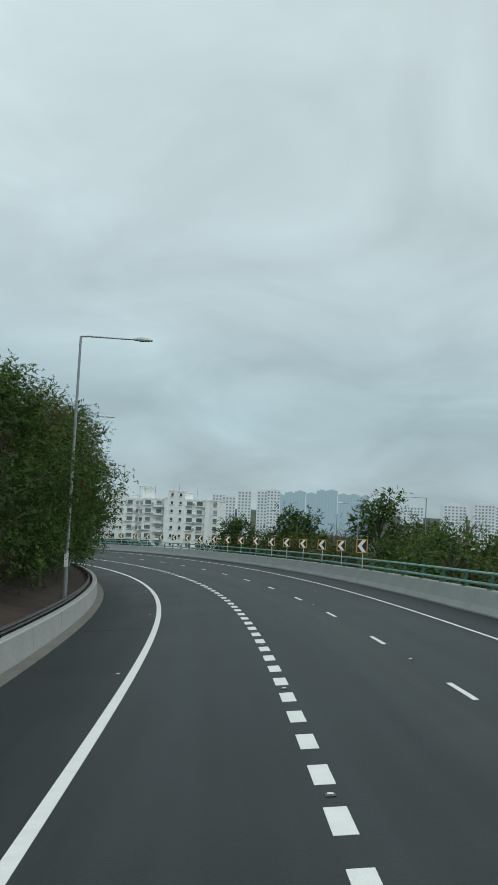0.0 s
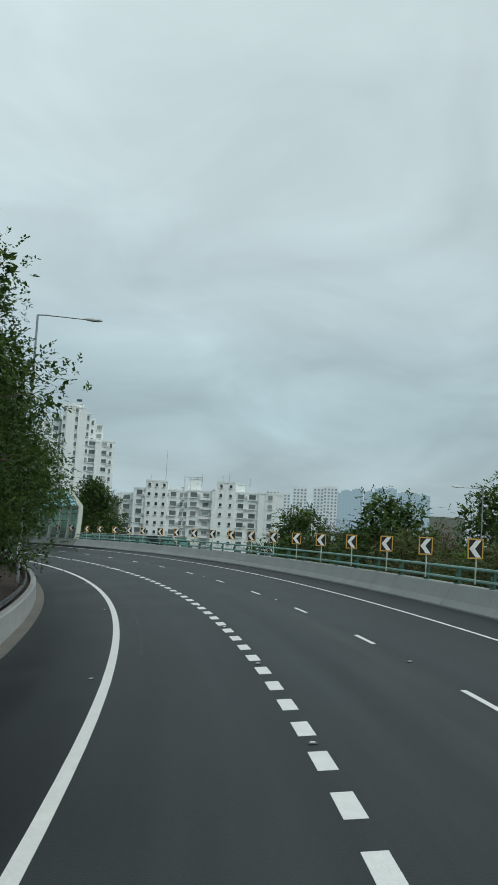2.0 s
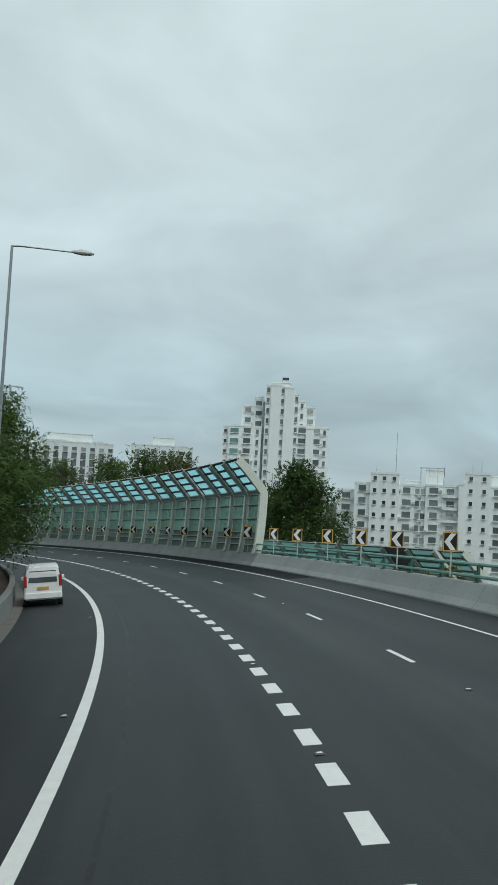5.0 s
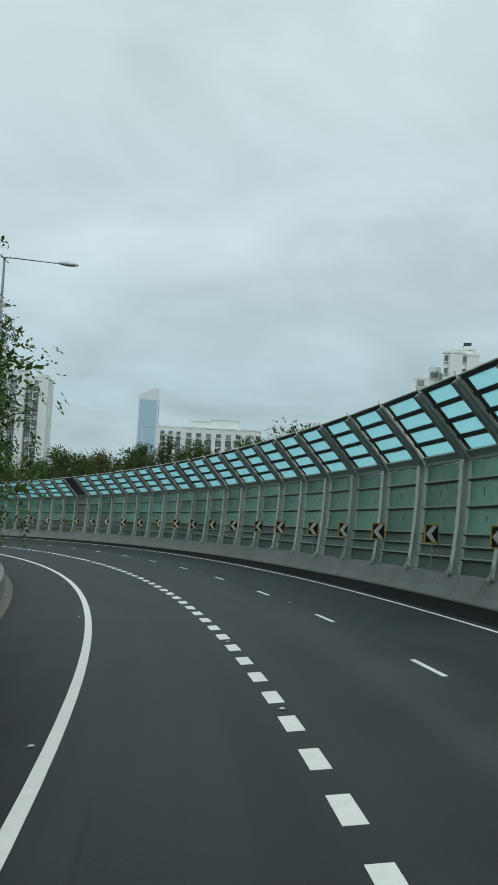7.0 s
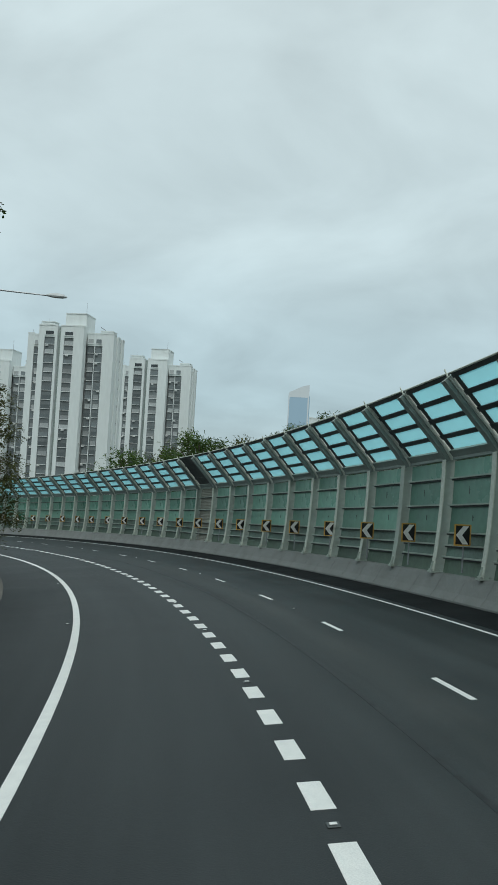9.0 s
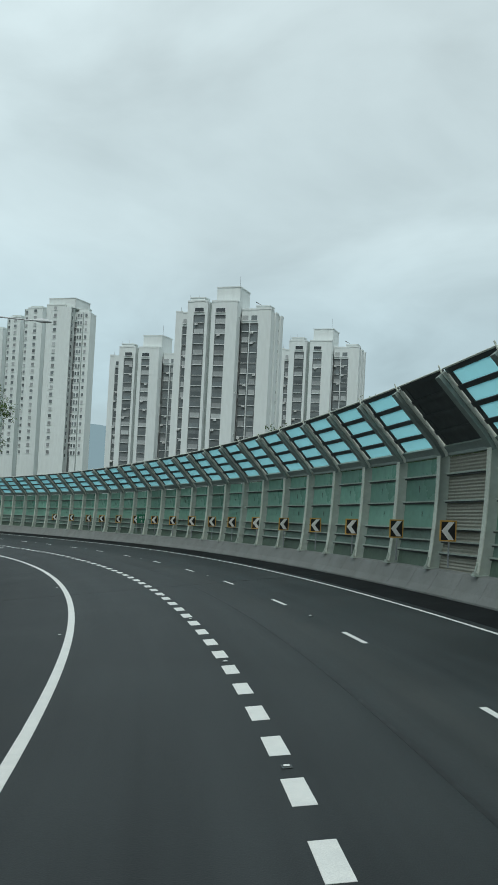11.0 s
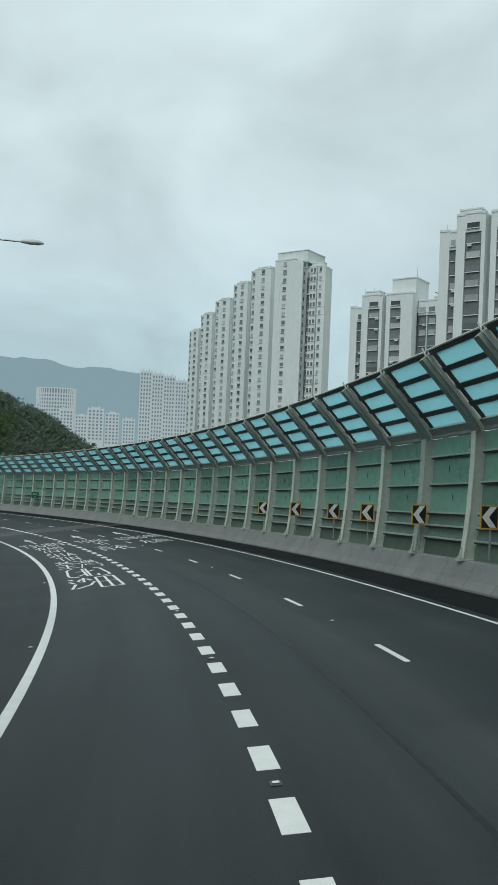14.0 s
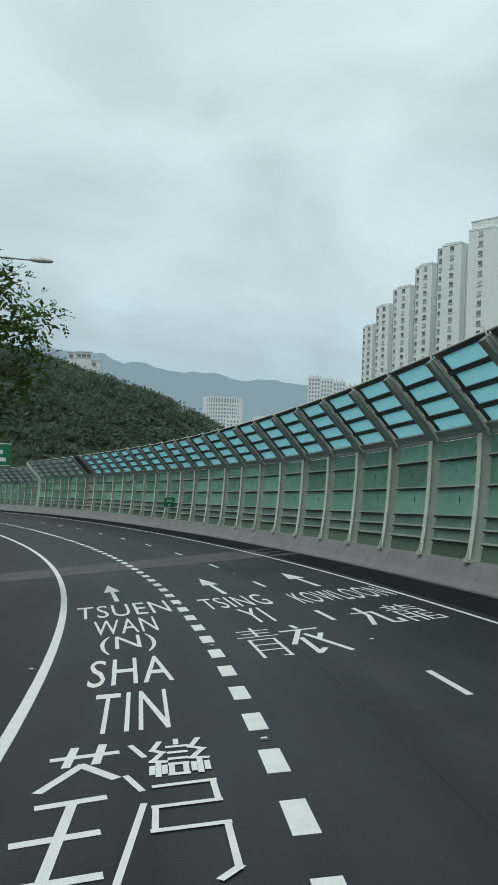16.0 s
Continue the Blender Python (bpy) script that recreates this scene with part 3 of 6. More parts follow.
def barrier_bay(solid=False, wide=False, length=BAY, pale=False, sheet=None):
    b = thing("noise_barrier_bay", "bay of a tall green-panelled noise barrier with a tinted cantilever canopy", "noise barrier", group="noise barrier bays")
    if solid:
        b["label"] = "noise barrier bay with buff louvred panels and an opaque dark canopy"
    if pale:
        b["label"] = "noise barrier bay with clear pale canopy sheets"
    hw = 0.19 if wide else 0.14
    bm = bmesh.new()
    web = 0.13 if wide else 0.045
    ribbon(bm, COLUMN, -web, web, -0.27, 0.15)
    ribbon(bm, COLUMN, -hw, hw, 0.15, 0.18)
    part("post", lean(bm), M["frame"], b)
    # paler than the web: light caught by the road-facing side, put into the colour
    bm = bmesh.new()
    ribbon(bm, COLUMN, -hw, hw, -0.305, -0.271)
    part("post_flange", lean(bm), M["frame"] if wide else M["fin"], b)
    bm = bmesh.new()
    raf = [COLUMN[-1], (COLUMN[-1][0] - 0.05, 4.48), (COLUMN[-1][0] - 0.45, 5.02), TOP]
    ribbon(bm, raf, -hw - 0.03, hw + 0.03, -0.27, -0.24)
    ribbon(bm, raf, -hw + 0.01, hw - 0.01, -0.24, 0.12)
    part("rafter", lean(bm), M["rafter"], b)
    bm = bmesh.new()
    ribbon(bm, [(x - 0.0, z) for x, z in raf], -hw - 0.045, -hw - 0.005, -0.10, 0.16)
    part("rafter_trim", lean(bm), M["fin"], b)
    bm = bmesh.new()
    box(bm, -0.32, 0.18, -0.16, 0.16, -0.03, 0.03)
    for sx in (-0.26, 0.1):
        box(bm, sx - 0.03, sx + 0.03, -0.13, -0.07, 0.03, 0.10)
        box(bm, sx - 0.03, sx + 0.03, 0.07, 0.13, 0.03, 0.10)
    tube(bm, [(-0.28, 0, 0.03), (-0.17, 0, 0.42)], 0.035, 6)
    part("base_plate", bm, M["frame"], b)
    y0, y1 = 0.06, length - 0.06
    rows = [-0.06, 0.60, 1.05, 1.52, 2.58, 3.62, 4.34]
    for k in range(6):
        z0, z1 = rows[k] + 0.03, rows[k + 1] - 0.03
        bm = bmesh.new()
        zs = np.linspace(z0, z1, 3)
        if solid:
            zs = np.linspace(z0, z1, 2 * int((z1 - z0) / 0.115) + 1)
        path = [(column_x(z) + 0.06 + ((0.035 if solid else 0.016) * (j % 2) if len(zs) > 3 else 0), z) for j, z in enumerate(zs)]
        ribbon(bm, path, y0, y1, -0.025, 0.025)
        part("panel", lean(bm), M["greypanel"] if solid else (M["lowpanel"] if k in (1, 2) else (M["basepanel"] if k == 0 else M["panel"])), b)
    for z in rows[1:6]:
        bm = bmesh.new()
        x = column_x(z)
        box(bm, x - 0.13, x + 0.10, y0, y1, z - 0.005, z + 0.05)
        part("transom", lean(bm), M["frame"], b)
        # dark strip standing in for the shadow line under each transom
        bm = bmesh.new()
        box(bm, x - 0.06, x + 0.10, y0, y1, z - 0.065, z - 0.006)
        part("shadow_strip", lean(bm), M["darkframe"], b)
    bm = bmesh.new()
    box(bm, -0.12, 0.10, y0, y1, -0.085, -0.035)
    part("sill", lean(bm), M["frame"], b)
    bm = bmesh.new()
    ribbon(bm, [(0.38, 4.35), (0.385, 4.48), (0.30, 4.60), (0.19, 4.72)], y0, y1, -0.06, 0.11)
    part("knee_beam", lean(bm), M["rafter"], b)
    # canopy panes between the knee and the tip
    d = Vector((TOP[0] - 0.30, 0, TOP[1] - 4.58))
    for ya, yb in ((y0 + 0.05, y0 + 0.30), (y1 - 0.30, y1 + 0.0)):
        bm = bmesh.new()
        pa, pb = Vector((0.30, 0, 4.58)) + d * 0.02, Vector((0.30, 0, 4.58)) + d
        ribbon(bm, [(pa.x, pa.z), (pb.x, pb.z)], ya, yb, 0.06, 0.105)
        part("side_flashing", lean(bm), M["darkframe"], b)
    for k in range(4):
        u0, u1 = 0.02 + 0.245 * k, 0.02 + 0.245 * (k + 1)
        bm = bmesh.new()
        pa, pb = Vector((0.30, 0, 4.58)) + d * (u0 + 0.02), Vector((0.30, 0, 4.58)) + d * (u1 - 0.02)
        ribbon(bm, [(pa.x, pa.z), (pb.x, pb.z)], y0 + 0.30, y1 - 0.30, 0.075, 0.09)
        pane = part("canopy_pane", lean(bm), M["darkframe"] if solid else (M["clearsheet"] if pale else (sheet or M["acrylic"])), b)
        if not solid and not pale:
            pane.visible_shadow = False
        bm = bmesh.new()
        q = Vector((0.30, 0, 4.58)) + d * u1
        ribbon(bm, [(q.x + 0.06, q.z - 0.07), (q.x - 0.06, q.z + 0.07)], y0, y1, 0.02, 0.13)
        part("glazing_bar", lean(bm), M["darkframe"], b)
    bm = bmesh.new()
    tube(bm, [(TOP[0] - 0.06, 0, TOP[1] + 0.10), (TOP[0] - 0.06, length, TOP[1] + 0.10)], 0.035, 6)
    tube(bm, [(TOP[0] - 0.02, 0, TOP[1] - 0.02), (TOP[0] - 0.16, 0, TOP[1] + 0.24)], 0.03, 5)
    part("edge_pipe", lean(bm), M["fin"], b)
    if not solid:
        for yy, zz, hh in ((length * 0.62, 3.0, 0.28), (length * 0.5, 2.0, 0.22)):
            bm = bmesh.new()
            x = column_x(zz) + 0.06 - 0.032
            box(bm, x, x + 0.006, yy - 0.02, yy + 0.02, zz, zz + hh)
            box(bm, x + 0.001, x + 0.005, yy - 0.06, yy + 0.03, zz + hh * 0.55, zz + hh * 0.66)
            part("decal", lean(bm), M["black"], b, "small dark warning decal")
    return b


posts = [150.84, 154.05, 157.25, 160.45] + [164.336 + BAY * i for i in range(71)]
made = {}
for i in range(len(posts) - 1):
    s0, s1 = posts[i], posts[i + 1]
    kind = "short" if i < 3 else ("solid" if i in (22, 67) else ("pale" if i > 67 else ("wide" if i % 8 == 6 else "plain")))
    a, c = at(s0, 11.15, 0.86), at(s1, 11.15, 0.86)
    m = pose(a.x, a.y, a.z, 0, 0, math.degrees(math.atan2(-(c.x - a.x), c.y - a.y)))
    if kind in made:
        copy_thing(made[kind], m)
    else:
        made[kind] = barrier_bay(kind == "solid", kind == "wide", s1 - s0 if kind == "short" else BAY, kind == "pale")
        made[kind].matrix_basis = m

# the end plates: one at the start of the barrier, one where it meets the next barrier, farther down the hill
END_S = 434.9
end_bay = thing("noise_barrier_end", "pale steel end frame of the noise barrier", "noise barrier", stand(END_S, 11.15, 0.86))
end_fin(end_bay, 0.1)
first_bay = thing("noise_barrier_end", "broad pale steel end frame of the noise barrier", "noise barrier", stand(posts[0], 11.15, 0.86))
end_fin(first_bay, -0.15)
for i in range(7):
    a, c = at(437.0 + BAY * i, 11.9, 0.2), at(437.0 + BAY * (i + 1), 11.9, 0.2)
    ob = copy_thing(made["pale"], pose(a.x, a.y, a.z, 0, 0, math.degrees(math.atan2(-(c.x - a.x), c.y - a.y))))
    ob["label"] = "bay of the next noise barrier with clear pale sheets"
# the barrier of the lower carriageway, seen over the parapet
LOW_S0, LOW_OFF, LOW_Z = 152.0, 31.4, -7.35
deck_low = swept("lower_road_deck", [(20.0, LOW_Z), (33.2, LOW_Z), (33.2, LOW_Z - 9.0), (20.0, LOW_Z - 9.0)], LOW_S0 - 24, LOW_S0 + 60, M["concrete"], None, 4.0)
tagged(deck_low, "concrete deck of the lower carriageway", "road deck", kind="structure")
for i in range(12):
    a, c = at(LOW_S0 + BAY * i, LOW_OFF, LOW_Z), at(LOW_S0 + BAY * (i + 1), LOW_OFF, LOW_Z)
    m = pose(a.x, a.y, a.z, 0, 0, math.degrees(math.atan2(-(c.x - a.x), c.y - a.y)))
    if i == 0:
        made["low"] = barrier_bay(sheet=M["lowsheet"])
        made["low"].matrix_basis = m
    ob = made["low"] if i == 0 else copy_thing(made["solid" if i == 2 else "low"], m @ Matrix.Diagonal((1, (c - a).length / BAY, 1, 1)))
    ob["label"] = "canopied bay of the lower carriageway's noise barrier"
    ob["group"] = "lower barrier bays"
low_end = thing("noise_barrier_end", "pale end frame of the lower noise barrier", "noise barrier", made["low"].matrix_basis.copy())
end_fin(low_end, -0.15)

# ---------- chevron signs ----------


def chevron_sign(pale):
    c = thing("chevron_sign", "black chevron board, white arrow, amber border, on a steel post", "road sign", group="chevron signs")
    bm = bmesh.new()
    tube(bm, [(0.11, 0.055, -1.33), (0.11, 0.055, 0.9)], 0.04, 8)
    part("post", bm, M["fin"] if pale else M["steel"], c)
    bm = bmesh.new()
    box(bm, -0.42, 0.42, -0.012, 0.012, 0.0, 0.98, bevel=0.004)
    part("board", bm, M["black"], c)
    bm = bmesh.new()
    for x0, x1, z0, z1 in ((-0.45, 0.45, -0.03, 0.035), (-0.45, 0.45, 0.945, 1.01), (-0.45, -0.385, 0.035, 0.945), (0.385, 0.45, 0.035, 0.945)):
        box(bm, x0, x1, -0.022, 0.018, z0, z1)
    part("border", bm, M["yellow"], c)
    bm = bmesh.new()
    pts = [(-0.36, 0.49), (0.02, 0.93), (0.33, 0.93), (-0.03, 0.49), (0.33, 0.05), (0.02, 0.05)]
    lo = [bm.verts.new((x, -0.0125, z)) for x, z in pts]
    hi = [bm.verts.new((x, -0.017, z)) for x, z in pts]
    for q in ((0, 1, 2, 3), (0, 3, 4, 5)):
        bm.faces.new([hi[k] for k in q])
    for k in range(6):
        bm.faces.new((lo[k], lo[(k + 1) % 6], hi[(k + 1) % 6], hi[k]))
    bmesh.ops.recalc_face_normals(bm, faces=bm.faces)
    part("arrow", bm, M["white"], c)
    bm = bmesh.new()
    for z in (0.25, 0.72):
        box(bm, 0.03, 0.19, 0.012, 0.11, z - 0.02, z + 0.02)
    part("bracket", bm, M["steel"], c)
    return c


CHEV = [49.0, 53.8, 58.7, 63.9, 68.7, 73.4, 78.4, 83.5, 88.1, 92.9, 97.9, 102.7, 107.7, 112.7, 117.8, 122.8, 128.1, 132.5, 137.3, 142.3, 146.7, 152.1, 156.8, 162.1,
        167.6, 172.0, 176.6, 182.2, 186.4, 191.7, 196.7, 201.4, 205.9, 210.8, 216.3, 221.3, 226.5, 231.2, 236.1, 240.8, 245.9, 250.9, 256.0, 261.0, 266.0, 270.4, 275.2, 280.0, 284.9, 290.0, 295.2, 300.3, 304.4, 309.8, 315.3]
chev = {}
for i, s in enumerate(CHEV):
    m = stand(s, 10.93, 1.98, 8 + 3 * math.sin(i * 2.3)) @ Matrix.Diagonal((0.87, 1.0, 0.86, 1.0))
    pale = s < 150
    if pale in chev:
        copy_thing(chev[pale], m)
    else:
        chev[pale] = chevron_sign(pale)
        chev[pale].matrix_basis = m

# ---------- street lamps ----------


def street_lamp(height):
    c = thing("street_lamp", "slender galvanised street lamp with a long single arm", "street lamp", group="street lamps")
    bm = bmesh.new()
    tube(bm, [(0, 0, 0), (0, 0, 1.6)], [0.13, 0.13], 10)
    tube(bm, [(0, 0, 1.6), (0, 0, height)], [0.095, 0.06], 10)
    part("pole", bm, M["steel"], c)
    bm = bmesh.new()
    tube(bm, [(0, 0, height - 0.12), (0.05, 0, height), (0.4, 0, height + 0.03), (2.8, 0, height + 0.02)], [0.055, 0.05, 0.045, 0.035], 8)
    part("arm", bm, M["steel"], c)
    bm = bmesh.new()
    rings = []
    for x, w, h in ((2.66, 0.05, 0.05), (2.82, 0.13, 0.11), (3.15, 0.19, 0.17), (3.52, 0.18, 0.13), (3.72, 0.07, 0.05)):
        rings.append([bm.verts.new((x, w * math.cos(a), height + 0.03 + h * max(-0.45, math.sin(a)))) for a in np.linspace(0, 2 * math.pi, 11)[:-1]])
    for u, v in zip(rings, rings[1:]):
        for k in range(10):
            bm.faces.new((u[k], u[(k + 1) % 10], v[(k + 1) % 10], v[k]))
    bm.faces.new(rings[0])
    bm.faces.new(rings[-1])
    bmesh.ops.recalc_face_normals(bm, faces=bm.faces)
    part("lantern", bm, M["lampgrey"], c)
    bm = bmesh.new()
    box(bm, -0.17, 0.17, -0.17, 0.17, -0.4, 0.02)
    part("base", bm, M["concrete"], c)
    bm = bmesh.new()
    box(bm, -0.1, 0.1, -0.145, -0.125, 1.7, 2.4, bevel=0.005)
    part("number_plate", bm, M["white"], c, "pale numbered plate strapped to the pole")
    return c


for s, h in ((-4, 14.2), (39.2, 14.0), (83.5, 15.95), (131.5, 16.45), (175, 16.9), (213, 15.1), (258.6, 15.3), (306, 15.9), (342, 14.5)):
    lamp_ob = street_lamp(h - 0.45)
    lamp_ob.matrix_basis = stand(s, -7.1, 0.75)

# ---------- buildings ----------
STOREY = 2.95


def window_mesh(name, w, h, cols=2, bar=0.07, pane="glass", tray=0.28):
    """A framed window of one piece: frame, mullions and transom in front, panes set back; its face looks along -y, its foot is at the origin."""
    bm = bmesh.new()
    xs = np.linspace(-w / 2, w / 2, cols + 1)
    zs = [0, h * 0.68, h]
    grid = [[bm.verts.new((x, -0.06, z)) for z in zs] for x in xs]
    cells = [bm.faces.new((grid[i][j], grid[i + 1][j], grid[i + 1][j + 1], grid[i][j + 1])) for i in range(cols) for j in range(2)]
    rim = [e for e in bm.edges if e.is_boundary]
    bmesh.ops.inset_individual(bm, faces=cells, thickness=bar / 2, depth=-0.05)
    for f in cells:
        f.material_index = 1
    ext = bmesh.ops.extrude_edge_only(bm, edges=rim)
    for v in ext["geom"]:
        if isinstance(v, bmesh.types.BMVert):
            v.co.y += 0.10
            if v.co.z < 0.01:
                v.co.z -= 0.02
    box(bm, -w / 2 - 0.12, w / 2 + 0.12, -tray, 0.02, -0.16 if tray < 0.5 else -0.3, -0.022)
    bmesh.ops.recalc_face_normals(bm, faces=bm.faces)
    me = bpy.data.meshes.new(name)
    bm.to_mesh(me)
    bm.free()
    me.materials.append(M["winframe"])
    me.materials.append(M[pane])
    return me


WIN = {"wide": window_mesh("window", 2.8, 1.25, 4, 0.30, "glass2"), "mid": window_mesh("window", 1.7, 1.35, 3, 0.18, "glass2"), "small": window_mesh("window", 0.75, 0.9, 1, 0.05), "slim": window_mesh("window", 0.95, 1.3, 2, 0.12, "glass2"), "slab": window_mesh("window", 1.35, 1.3, 2, 0.12, "glass2"), "strip": window_mesh("window", 2.6, 1.1, 5, 0.06),
       "teal": window_mesh("window", 2.3, 1.35, 3, 0.14, "tealglass"), "narrow": window_mesh("window", 0.75, 1.4, 1, 0.14, "glass2")}


# the same windows with drawn curtains or closed blinds
DRAWN = {WIN["wide"].name: window_mesh("window", 2.8, 1.25, 4, 0.30, "curtain"), WIN["mid"].name: window_mesh("window", 1.7, 1.35, 3, 0.18, "curtain"), WIN["slim"].name: window_mesh("window", 0.95, 1.3, 2, 0.12, "curtain"), WIN["slab"].name: window_mesh("window", 1.35, 1.3, 2, 0.12, "curtain")}
WIN["cage"] = window_mesh("window", 2.0, 1.4, 4, 0.22, "glass2", 0.5)


def ac_mesh():
    bm = bmesh.new()
    box(bm, -0.38, 0.38, -0.55, 0.0, 0, 0.5, 0, 0.02)
    box(bm, -0.45, 0.45, -0.6, 0.0, -0.08, 0.0, 0)
    for k in range(4):
        box(bm, -0.3, 0.3, -0.56, -0.54, 0.08 + k * 0.1, 0.11 + k * 0.1, 1)
    me = bpy.data.meshes.new("air_conditioner")
    bm.to_mesh(me)
    bm.free()
    me.materials.append(M["winframe"])
    me.materials.append(M["spandrel"])
    return me


AC = ac_mesh()


def balcony_mesh(w):
    bm = bmesh.new()
    box(bm, -w / 2, w / 2, -1.0, 0.3, -0.14, 0.0, 0)
    box(bm, -w / 2, w / 2, -1.0, -0.93, 0.98, 1.05, 0)
    n = int(w / 0.35)
    for i in range(n + 1):
        x = -w / 2 + 0.03 + (w - 0.06) * i / n
        box(bm, x - 0.025, x + 0.025, -0.985, -0.945, 0, 1.0, 0)
    box(bm, -w / 2, w / 2, -0.97, -0.95, 0.0, 0.45, 0)
    me = bpy.data.meshes.new("balcony")
    bm.to_mesh(me)
    bm.free()
    me.materials.append(M["winframe"])
    return me


BALC = {}


def facade(parent, origin, turn, sections, z_base, wall_mat, rng, lowest=-14.0, storey=STOREY):
    """Sections from left to right of one face: (u0, u1, recess, top, kind). Builds a wall part per section and its windows, storey by storey."""
    rot_m = Matrix.Rotation(radians(turn), 4, "Z")

    def put(name, me, u, d, z):
        if me.name in DRAWN and rng.random() < 0.42:
            me = DRAWN[me.name]
        ob = part(name, me, None, parent)
        ob.matrix_basis = Matrix.Translation(origin) @ rot_m @ Matrix.Translation((u, d, z))
        return ob

    for u0, u1, rec, top, kind in sections:
        bm = bmesh.new()
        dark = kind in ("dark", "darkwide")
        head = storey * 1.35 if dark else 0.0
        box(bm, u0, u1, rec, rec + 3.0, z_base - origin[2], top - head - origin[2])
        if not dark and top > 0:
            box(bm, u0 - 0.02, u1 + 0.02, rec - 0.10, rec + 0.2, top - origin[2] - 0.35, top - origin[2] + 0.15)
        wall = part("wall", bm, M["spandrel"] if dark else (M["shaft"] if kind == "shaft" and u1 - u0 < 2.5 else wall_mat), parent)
        wall.matrix_basis = Matrix.Translation(origin) @ rot_m
        mid, w = (u0 + u1) / 2, u1 - u0
        if dark:
            # pale top storey with its own strip of glazing over the dark bay
            bm = bmesh.new()
            box(bm, u0 - 0.01, u1 + 0.01, rec - 0.32, rec + 3.0, top - head - origin[2] + 0.003, top - origin[2])
            box(bm, u0 - 0.03, u1 + 0.03, rec - 0.42, rec, top - origin[2] - 0.3, top - origin[2] + 0.15)
            cap = part("top_storey", bm, wall_mat, parent)
            cap.matrix_basis = Matrix.Translation(origin) @ rot_m
            put("window", WIN["strip" if w > 2.8 else "mid" if w > 1.9 else "slim"], mid, rec - 0.36, top - head * 0.80 - origin[2])
        if kind in ("blank", "shaft"):
            continue
        k = 0
        z = top - head - storey * 0.95
        while z > lowest:
            zz = z - origin[2]
            if kind == "dark":
                put("window", WIN["mid" if w > 1.9 else "slim"], mid, rec - 0.04, zz + 0.55)
                if rng.random() < 0.35:
                    put("air_conditioner", AC, mid + rng.choice((-0.4, 0.4)) * w * 0.6, rec - 0.05, zz - 0.05)
            elif kind == "darkwide":
                put("window", WIN["wide"], mid, rec - 0.04, zz + 0.55)
                if rng.random() < 0.3:
                    put("air_conditioner", AC, mid + rng.uniform(-0.3, 0.3) * w, rec - 0.05, zz - 0.05)
            elif kind == "small":
                n = max(1, int(w / 2.2))
                for i in range(n):
                    put("window", WIN["small"], u0 + w * (i + 0.5) / n, rec - 0.05, zz + 1.0)
            elif kind == "cage":
                n = max(1, int(w / 3.4))
                for i in range(n):
                    u = u0 + w * (i + 0.5) / n
                    put("window", WIN["cage" if rng.random() < 0.75 else "mid"], u, rec - 0.02, zz + 0.7)
                    if rng.random() < 0.7:
                        put("air_conditioner", AC, u + 1.65 * rng.choice((-1, 1)), rec - 0.02, zz + rng.choice((0.3, 1.2)))
            elif kind in ("teal", "narrow"):
                put("window", WIN[kind], mid, rec - 0.06, zz + 0.6)
            elif kind == "slimpair":
                for du in (-0.6, 0.7):
                    put("window", WIN["slim"], mid + du, rec - 0.06, zz + 0.8)
                put("air_conditioner", AC, mid, rec - 0.02, zz + 0.1)
            elif kind == "one":
                put("window", WIN["slim" if w < 2.6 else "slab"], mid, rec - 0.06, zz + 0.75)
            elif kind == "mid":
                n = max(1, int(w / 3.4))
                for i in range(n):
                    u = u0 + w * (i + 0.5) / n
                    put("window", WIN["mid"], u, rec - 0.06, zz + 0.75)
                    if rng.random() < 0.5:
                        put("air_conditioner", AC, u + 1.3, rec - 0.02, zz + 0.4)
            elif kind == "balcony":
                key = round(w - 0.3, 1)
                if key not in BALC:
                    BALC[key] = balcony_mesh(key)
                put("balcony", BALC[key], mid, rec, zz)
                n = max(1, int(w / 3.2))
                for i in range(n):
                    u = u0 + w * (i + 0.5) / n
                    put("window", WIN["mid"], u, rec - 0.06, zz + 0.6)
                    for du in (-1.35, 1.35):
                        if rng.random() < 0.6:
                            put("air_conditioner", AC, u + du, rec - 0.02, zz + rng.choice((0.2, 1.3)))
            z -= storey
            k += 1


def roof_piece(parent, x0, x1, y0, y1, z0, z1, mat, name="roof_house"):
    bm = bmesh.new()
    box(bm, x0, x1, y0, y1, z0, z1)
    box(bm, x0 - 0.15, x1 + 0.15, y0 - 0.15, y1 + 0.15, z1, z1 + 0.3)
    return part(name, bm, mat, parent)


def mast(parent, x, y, z, h, r=0.07):
    bm = bmesh.new()
    tube(bm, [(x, y, z), (x, y, z + h)], [r, r * 0.5], 6)
    return part("antenna", bm, M["steel"], parent)


def dish(parent, x, y, z):
    bm = bmesh.new()
    tube(bm, [(x, y, z), (x, y, z + 1.0)], 0.06, 6)
    tube(bm, [(x, y, z + 1.0), (x - 1.6, y, z + 1.9)], [0.05, 0.16], 6)
    return part("antenna", bm, M["darkframe"], parent)


TURN = 30.0


